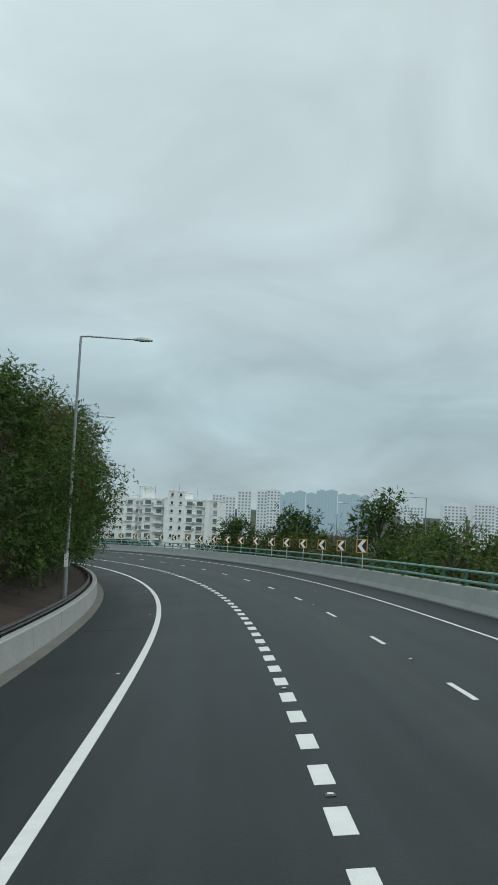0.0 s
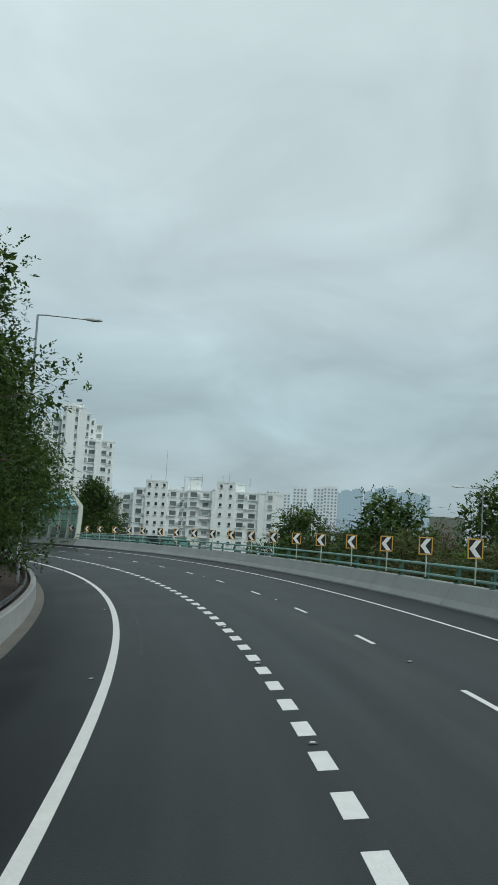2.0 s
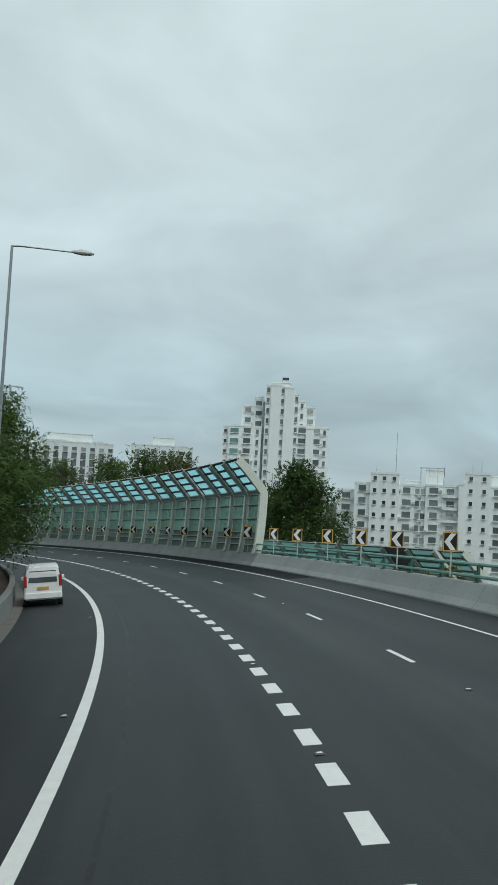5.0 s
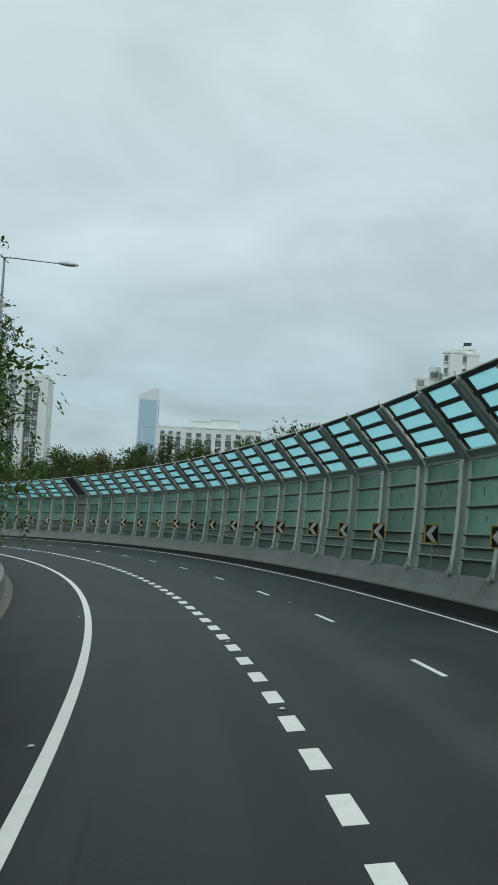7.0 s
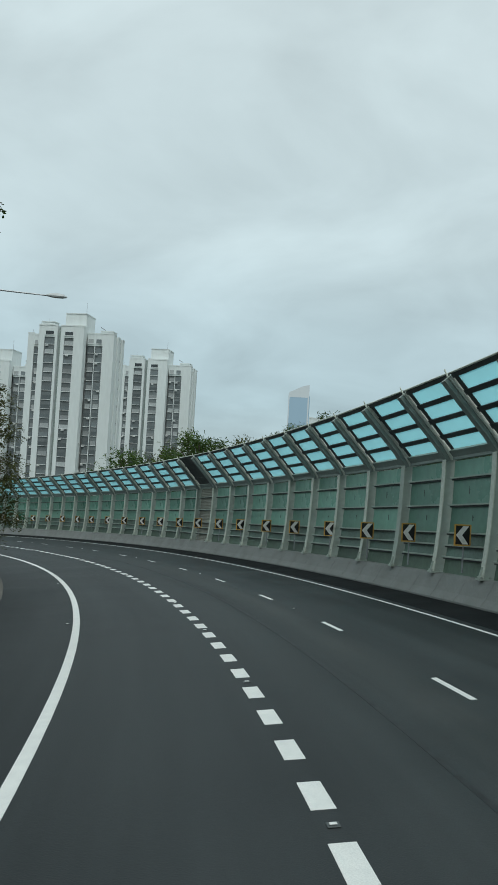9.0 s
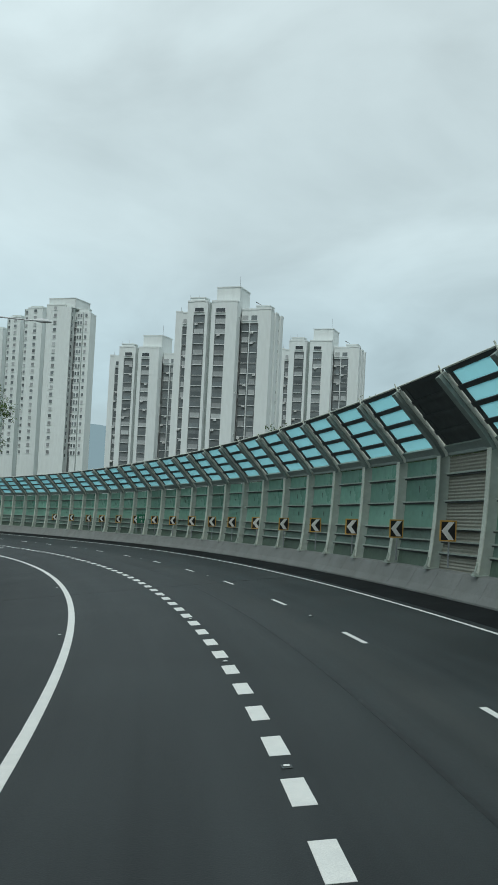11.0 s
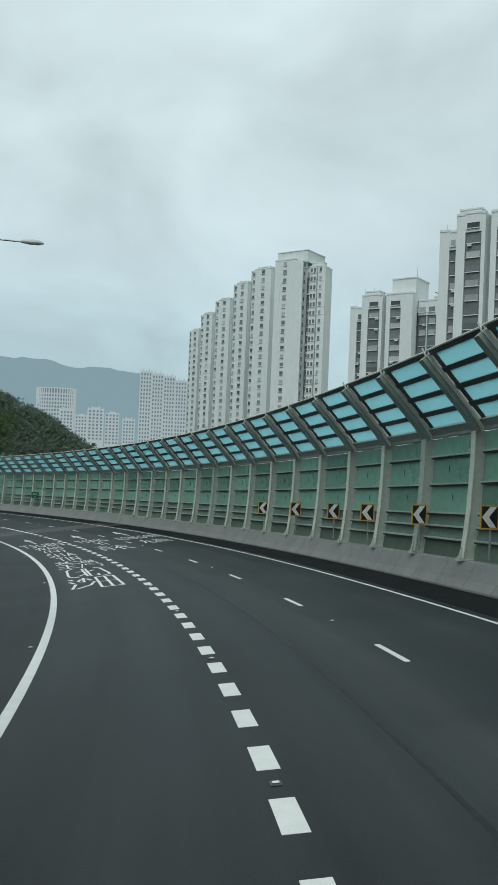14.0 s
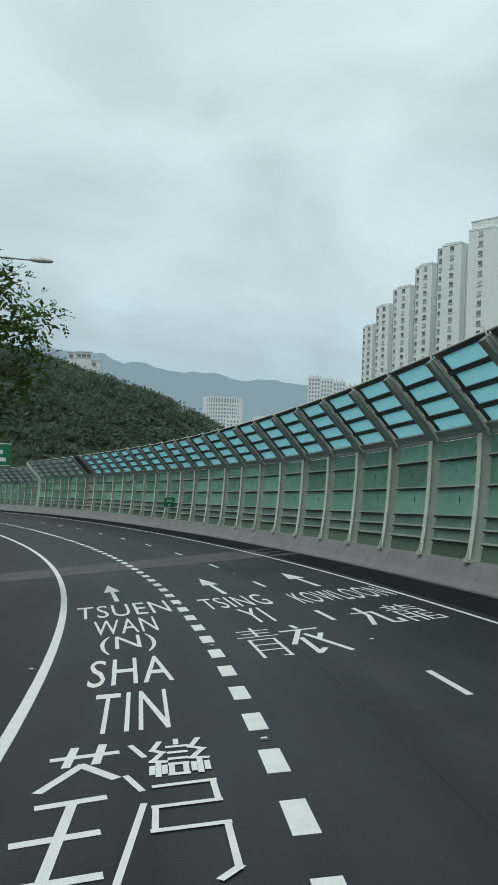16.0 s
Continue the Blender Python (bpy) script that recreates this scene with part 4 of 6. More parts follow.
def apartment_tower(x, y, top, seed, label):
    """A white tower of two staggered wings: ribs of blank wall between dark recessed window bays, a lift house on the roof."""
    rng = random.Random(seed)
    t = thing("apartment_tower", label, "apartment tower", pose(x, y, 0, 0, 0, TURN), group="white apartment towers")
    hi = top + 2.9
    bm = bmesh.new()
    box(bm, 0.1, 15.6, 3.1, 15.0, -36, top - 0.6)
    box(bm, 15.6, 24.2, 6.9, 15.0, -36, top - 0.6)
    part("core", bm, M["wall"], t)
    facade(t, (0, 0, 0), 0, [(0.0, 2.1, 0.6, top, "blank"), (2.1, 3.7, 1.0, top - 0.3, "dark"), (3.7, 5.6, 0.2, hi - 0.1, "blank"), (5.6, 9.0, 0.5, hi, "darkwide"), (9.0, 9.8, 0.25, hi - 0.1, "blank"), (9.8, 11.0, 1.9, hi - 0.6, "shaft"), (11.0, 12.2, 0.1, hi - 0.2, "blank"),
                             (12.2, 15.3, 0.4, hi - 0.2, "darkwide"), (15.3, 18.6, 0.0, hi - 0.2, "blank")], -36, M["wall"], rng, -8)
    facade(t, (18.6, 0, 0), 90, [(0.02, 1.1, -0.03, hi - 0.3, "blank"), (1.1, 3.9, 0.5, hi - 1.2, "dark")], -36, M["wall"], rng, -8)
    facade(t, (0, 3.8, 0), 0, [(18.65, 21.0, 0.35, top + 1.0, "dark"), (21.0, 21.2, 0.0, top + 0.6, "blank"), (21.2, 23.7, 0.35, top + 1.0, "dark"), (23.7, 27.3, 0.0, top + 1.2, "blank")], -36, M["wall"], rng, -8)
    facade(t, (27.3, 3.8, 0), 90, [(0.02, 2.6, -0.03, top + 1.1, "blank"), (2.6, 4.8, 0.5, top + 0.6, "small"), (4.8, 7.4, 0.0, top + 0.8, "blank"), (7.4, 9.6, 0.5, top + 0.6, "small"), (9.6, 11.9, 0.0, top + 0.8, "blank")], -36, M["wall"], rng, -8)
    roof_piece(t, 11.6, 18.5, 2.2, 10.5, top - 0.5, top + 6.8, M["wall"])
    roof_piece(t, 4.2, 8.6, 0.9, 4.0, hi - 0.3, hi + 0.8, M["wall"], "parapet")
    roof_piece(t, 22.5, 26.5, 5.0, 9.0, top + 0.6, top + 1.9, M["wall"], "parapet")
    mast(t, 17.0, 6.0, top + 7.0, 4.2)
    dish(t, 23.0, 8.0, top + 1.9)
    for i in range(3):
        mast(t, 1.2 + 2.2 * i, 1.5 + i, hi - 3.0 * (i == 0), 1.6 + 0.5 * i, 0.05)
    return t


apartment_tower(-268.5, 320.0, 37.8, 3, "tall white apartment tower with dark recessed window bays")
apartment_tower(-286.0, 376.7, 36.3, 4, "second white apartment tower standing behind its taller twin")
apartment_tower(-323.1, 332.3, 31.0, 5, "lower white apartment tower with dark recessed window bays")


def slab_module(x, y, top, w, seed):
    """A pale slab seen on its narrow end: a slot of stacked kitchen windows, a broad end wall with one column of windows, a shaded side."""
    rng = random.Random(seed)
    t = thing("apartment_slab", "pale narrow apartment slab with one column of windows", "apartment block", pose(x, y, 0, 0, 0, TURN), group="stepped row of pale apartment slabs")
    bm = bmesh.new()
    box(bm, 0.1, w - 3.0, 3.0, 25.0, -36, top - 0.6)
    part("core", bm, M["wall2"], t)
    a = min(2.4, w * 0.28)
    facade(t, (0, 0, 0), 0, [(0, a * 0.3, 0.9, top - 0.6, "shaft"), (a * 0.3, a, 0.5, top - 0.5, "one"), (a, w, 0.0, top, "blank")], -36, M["wall2"], rng, -6)
    z = top - 2.9
    while z > -6:
        ob = part("window", WIN["slab"] if rng.random() < 0.65 else DRAWN[WIN["slab"].name], None, t)
        ob.matrix_basis = Matrix.Translation((a + (w - a) * 0.52, -0.05, z + 0.8))
        z -= STOREY
    facade(t, (w, 0, 0), 90, [(0.05, 1.4, -0.02, top + 0.02, "blank"), (1.4, 3.4, 0.9, top - 0.6, "small"), (3.4, 9.0, 0.02, top - 0.2, "blank"), (9.0, 24.0, 0.3, top - 0.5, "blank")], -36, M["wall2"], rng, -6)
    roof_piece(t, w * 0.25, w * 0.8, 2.0, 9.0, top - 0.3, top + 0.9, M["wall2"])
    return t


for i, (x, y, top, w) in enumerate(((-531.6, 363.3, 51.9, 6.6), (-506.4, 359.5, 56.6, 7.6), (-477.6, 355.1, 58.6, 8.8), (-446.6, 350.4, 60.4, 7.8), (-420.8, 346.5, 61.0, 9.8))):
    slab_module(x, y, top, w, 20 + i)

# the end slab of the row, with a second wing and a flat lift house
end_slab = thing("apartment_slab", "pale end slab with two wings and a flat-topped lift house", "apartment block", pose(-389.3, 341.7, 0, 0, 0, TURN), group="stepped row of pale apartment slabs")
rng = random.Random(31)
bm = bmesh.new()
box(bm, 0.1, 9.4, 3.0, 24, -36, 57)
box(bm, 9.4, 16.2, 5.2, 6.8, -36, 53)
part("core", bm, M["wall2"], end_slab)
facade(end_slab, (0, 0, 0), 0, [(0, 2.2, 0.0, 57.8, "blank"), (2.2, 6.0, 0.1, 57.8, "one"), (6.0, 8.6, 0.0, 57.8, "blank"), (8.6, 9.2, 0.9, 57.0, "shaft"), (9.2, 11.4, 0.3, 57.2, "narrow")], -36, M["wall2"], rng, -6)
facade(end_slab, (0, 2.2, 0), 0, [(11.4, 13.0, 1.4, 55.2, "dark"), (13.0, 14.4, 0.1, 55.0, "narrow"), (14.4, 15.7, 0.0, 55.0, "narrow"), (15.7, 16.2, 0.7, 54.4, "shaft"), (16.2, 18.4, 0.1, 55.0, "one"), (18.4, 19.2, 0.0, 54.6, "blank")], -36, M["wall2"], rng, -6)
facade(end_slab, (11.4, 0, 0), 90, [(0.02, 2.2, 0.0, 56.8, "narrow")], -36, M["wall2"], rng, -6)
facade(end_slab, (19.2, 2.2, 0), 90, [(0.02, 1.2, -0.03, 54.4, "blank"), (1.2, 3.0, 0.6, 54.0, "narrow"), (3.0, 4.6, 0.0, 54.2, "blank")], -36, M["wall2"], rng, -6)
roof_piece(end_slab, 0.3, 12.6, 1.0, 12.8, 56.5, 60.4, M["wall2"])
roof_piece(end_slab, 12.6, 17.0, 4.2, 6.6, 53.5, 56.4, M["wall2"])

# stepped hillside tower with a flag mast
club = thing("stepped_tower", "white stepped residential tower with a tall blank lift core", "apartment tower", pose(-78.0, 317.5, 0, 0, 0, 12))
rng = random.Random(8)
bm = bmesh.new()
box(bm, -11.6, 18.4, 4.0, 20, -36, 18)
box(bm, -6.5, 13.6, 6.7, 20, 18, 24.5)
part("core", bm, M["wallw"], club)
facade(club, (0, 0, 0), 0, [(-11.9, -10.2, 0.7, 18.6, "small"), (-10.2, -6.6, 0.0, 18.9, "teal"), (-6.6, -3.0, 0.1, 18.9, "cage"), (-3.0, -0.8, 0.7, 18.7, "narrow"), (-0.8, 0.0, 1.8, 26.0, "shaft"), (0.0, 1.5, 0.3, 30.9, "narrow"), (1.5, 4.4, 0.0, 31.0, "blank"), (4.4, 5.4, 0.5, 30.8, "narrow"),
                            (5.4, 8.2, 0.1, 30.4, "blank"), (8.2, 9.6, 0.6, 28.6, "narrow"), (9.6, 12.0, 1.0, 19.6, "cage"), (12.0, 14.2, 0.4, 19.0, "blank"), (14.2, 16.0, 1.5, 19.6, "mid"), (16.0, 18.6, 2.0, 19.4, "narrow")], -36, M["wallw"], rng, -10)
facade(club, (0, 3.6, 0), 0, [(-6.9, -3.4, 0.0, 25.2, "mid"), (-3.4, -0.7, 0.0, 27.2, "mid"), (9.5, 11.4, 0.0, 27.0, "narrow"), (11.4, 14.4, 0.2, 25.4, "mid")], 18, M["wallw"], rng, 17)
roof_piece(club, -3.3, -0.9, 4.2, 9, 26.8, 27.6, M["wallw"])
roof_piece(club, 2.0, 7.0, 1.2, 5.0, 30.3, 31.6, M["wallw"])
mast(club, 4.5, 2.0, 31.6, 2.0)
bm = bmesh.new()
box(bm, 4.55, 6.3, 1.98, 2.02, 32.6, 33.4)
part("flag", bm, M["darkframe"], club)

# long white block below the road
block_wb = thing("apartment_block", "long white apartment block with balconies and blank stair walls", "apartment block", pose(-46.0, 289.0, 0, 0, 0, 2))
rng = random.Random(12)
bm = bmesh.new()
box(bm, -5.0, 46, 3.2, 17, -36, 1.4)
part("core", bm, M["wallw"], block_wb)
facade(block_wb, (0, 0, 0), 0, [(-5.0, -0.4, 3.0, 1.8, "cage"), (-0.4, 3.4, 0.7, 3.6, "mid"), (3.4, 10.2, 0.0, 6.1, "small"), (10.2, 13.8, 1.0, 3.6, "cage"), (13.8, 16.4, 1.2, 3.4, "slimpair"), (16.4, 20.2, 0.8, 3.8, "cage"), (20.2, 24.0, 0.9, 3.8, "balcony"),
                                (24.0, 25.2, -0.5, 4.4, "blank"), (25.2, 31.2, 0.0, 6.9, "small"), (31.2, 34.6, 1.1, 4.0, "cage"), (34.6, 38.4, 1.1, 4.0, "cage"), (38.4, 40.6, 0.5, 4.2, "blank"), (40.6, 43.4, 0.3, 4.2, "one"), (43.4, 45.8, 0.4, 4.0, "blank")], -36, M["wallw"], rng, -18, 2.9)
roof_piece(block_wb, 16.2, 20.2, 4, 8, 3.0, 7.3, M["wallw"])
roof_piece(block_wb, 31, 34, 4, 8, 3.2, 6.4, M["wallw"])
roof_piece(block_wb, 11.5, 14.5, 5, 8, 3.0, 4.6, M["wallw"])
for x, h in ((9.2, 10.2), (4.6, 1.6), (27.0, 3.4), (20.6, 3.2), (35.5, 2.6), (29.0, 4.0)):
    mast(block_wb, x, 2.0, 6.4 if x < 9 else 5.8, h)
bm = bmesh.new()
for y in (2.2, 5.0):
    tube(bm, [(14.8, y, 7.8), (20.6, y, 7.9)], 0.04, 5)
    for x in (15, 17, 19, 20.4):
        tube(bm, [(x, y, 3.2), (x, y, 7.9)], 0.035, 5)
part("rooftop_rack", bm, M["steel"], block_wb)

# blocks farther off
for k, (x, y, w, top, turn) in enumerate(((-180, 367, 27, 15.8, -26), (-151, 385, 24, 16.6, -24), (-226, 420, 40, 20, -30))):
    b = thing("apartment_block", "distant pale apartment block half hidden by trees", "apartment block", pose(x, y, 0, 0, 0, -turn), group="distant pale blocks")
    bm = bmesh.new()
    box(bm, 0, w, 3, 15, -36, top - 0.5)
    part("core", bm, M["wall2"], b)
    sec, u = [], 0.0
    while u < w - 3:
        sec += [(u, u + 1.4, 0.0, top, "blank"), (u + 1.4, u + 3.4, 0.5, top - 0.2, "dark")]
        u += 3.4
    sec.append((u, w, 0.0, top, "blank"))
    facade(b, (0, 0, 0), 0, sec, -36, M["wall"], random.Random(40 + k), -2)
    roof_piece(b, w * 0.35, w * 0.7, 3, 10, top - 0.5, top + 3.0, M["wall"])

# ---------- distance ----------


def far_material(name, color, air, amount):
    """Distant backdrop surface: its own colour mixed with a glow that stands in for haze."""
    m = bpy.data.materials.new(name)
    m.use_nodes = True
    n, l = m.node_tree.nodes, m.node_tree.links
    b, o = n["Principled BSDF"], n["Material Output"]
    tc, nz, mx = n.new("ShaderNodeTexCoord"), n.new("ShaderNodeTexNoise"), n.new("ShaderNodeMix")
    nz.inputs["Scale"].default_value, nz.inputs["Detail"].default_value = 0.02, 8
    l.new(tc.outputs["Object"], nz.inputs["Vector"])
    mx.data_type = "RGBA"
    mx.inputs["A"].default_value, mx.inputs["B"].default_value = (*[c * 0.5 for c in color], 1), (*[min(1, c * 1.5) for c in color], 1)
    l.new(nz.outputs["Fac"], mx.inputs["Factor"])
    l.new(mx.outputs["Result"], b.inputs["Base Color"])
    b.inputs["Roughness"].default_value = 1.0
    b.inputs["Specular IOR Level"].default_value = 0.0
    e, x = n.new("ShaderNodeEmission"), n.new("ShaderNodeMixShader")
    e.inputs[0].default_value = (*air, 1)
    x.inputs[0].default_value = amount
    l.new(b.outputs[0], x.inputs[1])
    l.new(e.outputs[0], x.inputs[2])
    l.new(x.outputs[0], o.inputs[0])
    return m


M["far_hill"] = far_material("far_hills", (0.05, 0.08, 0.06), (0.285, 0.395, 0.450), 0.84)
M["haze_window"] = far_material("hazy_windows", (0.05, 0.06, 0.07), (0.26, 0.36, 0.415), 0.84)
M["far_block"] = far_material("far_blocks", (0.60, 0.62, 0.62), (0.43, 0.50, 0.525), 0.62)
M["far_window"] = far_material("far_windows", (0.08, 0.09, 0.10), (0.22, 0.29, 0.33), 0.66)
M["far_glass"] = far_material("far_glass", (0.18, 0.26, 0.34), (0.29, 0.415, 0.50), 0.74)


def ridge(name, pts, depth, mat, label):
    """A mountain: crest points (x, y, z) joined to a foot in front and behind, with rough slopes."""
    rng = random.Random(len(pts))
    crest = []
    for a, b in zip(pts, pts[1:]):
        for k in range(12):
            u = k / 12
            p = Vector(a).lerp(Vector(b), u)
            p.z += rng.uniform(-0.012, 0.012) * (p.z + 40) + 0.02 * (p.z + 40) * math.sin(len(crest) * 0.7)
            crest.append(p)
    verts, faces = [], []
    n = 9
    for p in crest:
        d = Vector((p.x - scene_mid.x, p.y - scene_mid.y, 0)).normalized()
        for k in range(n):
            u = k / (n - 1) * 2 - 1
            h = 1 - abs(u) ** 1.1
            wob = rng.uniform(-0.05, 0.05) * (1 - h)
            verts.append((p.x + d.x * depth * u, p.y + d.y * depth * u, -36 + (p.z + 36) * max(0, h + wob)))
    for i in range(len(crest) - 1):
        for k in range(n - 1):
            a = i * n + k
            faces.append((a, a + 1, a + 1 + n, a + n))
    ob = part(name, mesh_of(name, verts, faces, mat, smooth=True), None, None)
    return tagged(ob, label, "mountain", kind="structure")


scene_mid = Vector((-110, 150, 0))
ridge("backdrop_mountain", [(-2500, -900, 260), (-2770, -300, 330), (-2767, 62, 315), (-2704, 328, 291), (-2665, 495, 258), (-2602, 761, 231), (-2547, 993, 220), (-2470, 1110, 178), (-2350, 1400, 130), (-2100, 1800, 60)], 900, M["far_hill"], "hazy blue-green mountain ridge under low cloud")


def far_tower(name, x, y, w, d, top, mats, floors, cols, label, turn=0.0, category="tower block", ribs=False):
    t = thing(name, label, category, pose(x, y, -36, 0, 0, turn), kind="structure")
    bm = bmesh.new()
    box(bm, -w / 2, w / 2, 0, d, 0, top + 36)
    box(bm, -w * 0.22, w * 0.22, d * 0.2, d * 0.7, top + 36, top + 36 + w * 0.1)
    part("wall", bm, mats[0], t)
    bm = bmesh.new()
    z1 = top + 36
    for c in range(cols):
        u = -w / 2 + w * (c + 0.5) / cols
        ww = w / cols * 0.26
        for k in range(floors):
            z = z1 - 3.0 * (k + 1)
            box(bm, u - ww, u + ww, -0.25, 0.1, z, z + 1.6)
    wins = part("window_rows", bm, mats[1], t)
    wins["kind"] = "stuff"
    if ribs:
        for c in range(cols + 1):
            u = -w / 2 + w * c / cols
            bm = bmesh.new()
            box(bm, u - w * 0.05, u + w * 0.05, -1.4, 0.5, 0, z1 + (2.0 if c % 2 else 0.8))
            part("rib", bm, mats[0], t)
    return t


def far_round_block(x, y, r, top, turn, label):
    """A round-fronted block: floors banded by sills, upright fins, and a crown of taller fins."""
    t = thing("backdrop_round_block", label, "tower block", pose(x, y, -36, 0, 0, turn), kind="structure")
    n, z1 = 22, top + 36
    ring = [(r * math.cos(math.pi * (1 + k / n)), 0.75 * r * math.sin(math.pi * (1 + k / n))) for k in range(n + 1)]
    v = [(px, py, z) for z in (0, z1 - 1.0) for px, py in ring]
    f = [(k, k + 1, k + 2 + n, k + 1 + n) for k in range(n)] + [tuple(range(n + 1, 2 * n + 2)), (0, n + 1, 2 * n + 1, n)]
    part("wall", mesh_of("wall", v, f, M["far_window"]), None, t)
    for k in range(n + 1):
        px, py = ring[k]
        bm = bmesh.new()
        box(bm, px * 1.02 - 0.5, px * 1.02 + 0.5, py * 1.02 - 0.8, py * 1.02 + 0.4, 0, z1)
        part("fin", bm, M["far_block"], t)
    for j in range(11):
        z = z1 - (0.0 if j == 0 else 6.0 + 3.6 * (j - 1)) - 0.9
        h = 1.5 if j else 0.9
        v = [(px * q, py * q, z + dz) for dz in (0, h) for q in (1.03, 0.96) for px, py in ring]
        m1 = n + 1
        f = []
        for k in range(n):
            f += [(k, k + 1, 2 * m1 + k + 1, 2 * m1 + k), (2 * m1 + k, 2 * m1 + k + 1, 3 * m1 + k + 1, 3 * m1 + k), (m1 + k, k, k + 1, m1 + k + 1)]
        part("sill_band", mesh_of("sill_band", v, f, M["far_block"]), None, t)
    return t


FAR = (M["far_block"], M["far_window"])
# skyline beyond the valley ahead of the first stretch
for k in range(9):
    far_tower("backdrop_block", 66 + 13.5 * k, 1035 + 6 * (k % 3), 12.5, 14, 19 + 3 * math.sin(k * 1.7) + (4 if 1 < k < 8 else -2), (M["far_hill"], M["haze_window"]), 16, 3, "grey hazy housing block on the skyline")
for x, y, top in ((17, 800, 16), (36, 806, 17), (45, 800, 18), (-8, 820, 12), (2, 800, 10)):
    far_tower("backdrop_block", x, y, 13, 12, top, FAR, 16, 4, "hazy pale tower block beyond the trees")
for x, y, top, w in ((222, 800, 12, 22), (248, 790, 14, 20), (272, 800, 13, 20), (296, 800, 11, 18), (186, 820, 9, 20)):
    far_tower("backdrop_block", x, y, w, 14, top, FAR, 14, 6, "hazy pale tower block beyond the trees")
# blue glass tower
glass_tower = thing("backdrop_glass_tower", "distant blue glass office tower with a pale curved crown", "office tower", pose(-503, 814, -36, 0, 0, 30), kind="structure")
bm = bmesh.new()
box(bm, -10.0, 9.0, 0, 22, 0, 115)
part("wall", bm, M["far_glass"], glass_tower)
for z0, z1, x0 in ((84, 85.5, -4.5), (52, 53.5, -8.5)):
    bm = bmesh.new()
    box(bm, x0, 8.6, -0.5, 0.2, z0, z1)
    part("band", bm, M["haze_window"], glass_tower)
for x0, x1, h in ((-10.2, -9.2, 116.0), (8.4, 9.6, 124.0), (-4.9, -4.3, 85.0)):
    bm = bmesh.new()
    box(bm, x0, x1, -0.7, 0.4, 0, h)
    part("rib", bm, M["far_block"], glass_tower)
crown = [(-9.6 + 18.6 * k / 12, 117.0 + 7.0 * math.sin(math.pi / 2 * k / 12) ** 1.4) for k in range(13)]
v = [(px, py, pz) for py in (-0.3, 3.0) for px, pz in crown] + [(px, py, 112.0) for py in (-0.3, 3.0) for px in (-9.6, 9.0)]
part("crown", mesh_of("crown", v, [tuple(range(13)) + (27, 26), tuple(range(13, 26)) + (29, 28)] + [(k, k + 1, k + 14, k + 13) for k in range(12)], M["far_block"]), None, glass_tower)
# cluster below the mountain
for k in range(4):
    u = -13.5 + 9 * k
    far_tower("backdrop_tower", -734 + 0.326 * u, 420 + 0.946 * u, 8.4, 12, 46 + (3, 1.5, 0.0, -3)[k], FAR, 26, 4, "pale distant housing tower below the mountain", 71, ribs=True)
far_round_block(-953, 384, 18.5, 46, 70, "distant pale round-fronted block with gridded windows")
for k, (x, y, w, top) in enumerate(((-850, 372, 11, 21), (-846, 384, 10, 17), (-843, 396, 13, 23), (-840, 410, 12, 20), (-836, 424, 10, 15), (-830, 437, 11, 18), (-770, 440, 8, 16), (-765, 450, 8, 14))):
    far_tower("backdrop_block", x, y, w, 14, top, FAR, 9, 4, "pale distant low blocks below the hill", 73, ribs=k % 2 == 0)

# ---------- wooded hill ----------
HILL_Y = [-260, -120, -20, 60, 140, 201, 222, 247, 266, 288, 310, 335]
HILL_Z = [28, 60, 70, 60, 42, 28, 24, 16, 9, 0, -15, -36]


def hill_height(x, y):
    crest = np.interp(y, HILL_Y, HILL_Z)
    u = np.clip(1 - np.abs(x + 530) / 150, 0, 1)
    h = (crest + 36) * np.sin(u * math.pi / 2) ** 1.2
    return -36 + h + 1.6 * np.sin(x * 0.06) * np.cos(y * 0.07) * np.clip(h / 20, 0, 1)


# darker than the crowns: the shade beneath them is painted into the floor
M["hill_floor"] = leaf_material("shaded_hill_floor", (0.060, 0.086, 0.062), (0.08, 0.11, 0.075))
_hx, _hy = np.meshgrid(np.arange(-690, -369, 7.0), np.arange(-262, 341, 7.0))
_hz = hill_height(_hx, _hy)
_hv = np.stack([_hx, _hy, _hz - 0.5], -1).reshape(-1, 3)
_hw = _hx.shape[1]
_hf = [(j * _hw + i, j * _hw + i + 1, (j + 1) * _hw + i + 1, (j + 1) * _hw + i) for j in range(_hx.shape[0] - 1) for i in range(_hw - 1)]
hill = part("hill", mesh_of("hill", _hv, _hf, M["hill_floor"], smooth=True), None, None)
tagged(hill, "steep wooded hill beside the road", "hill", kind="structure")

# ---------- trees ----------


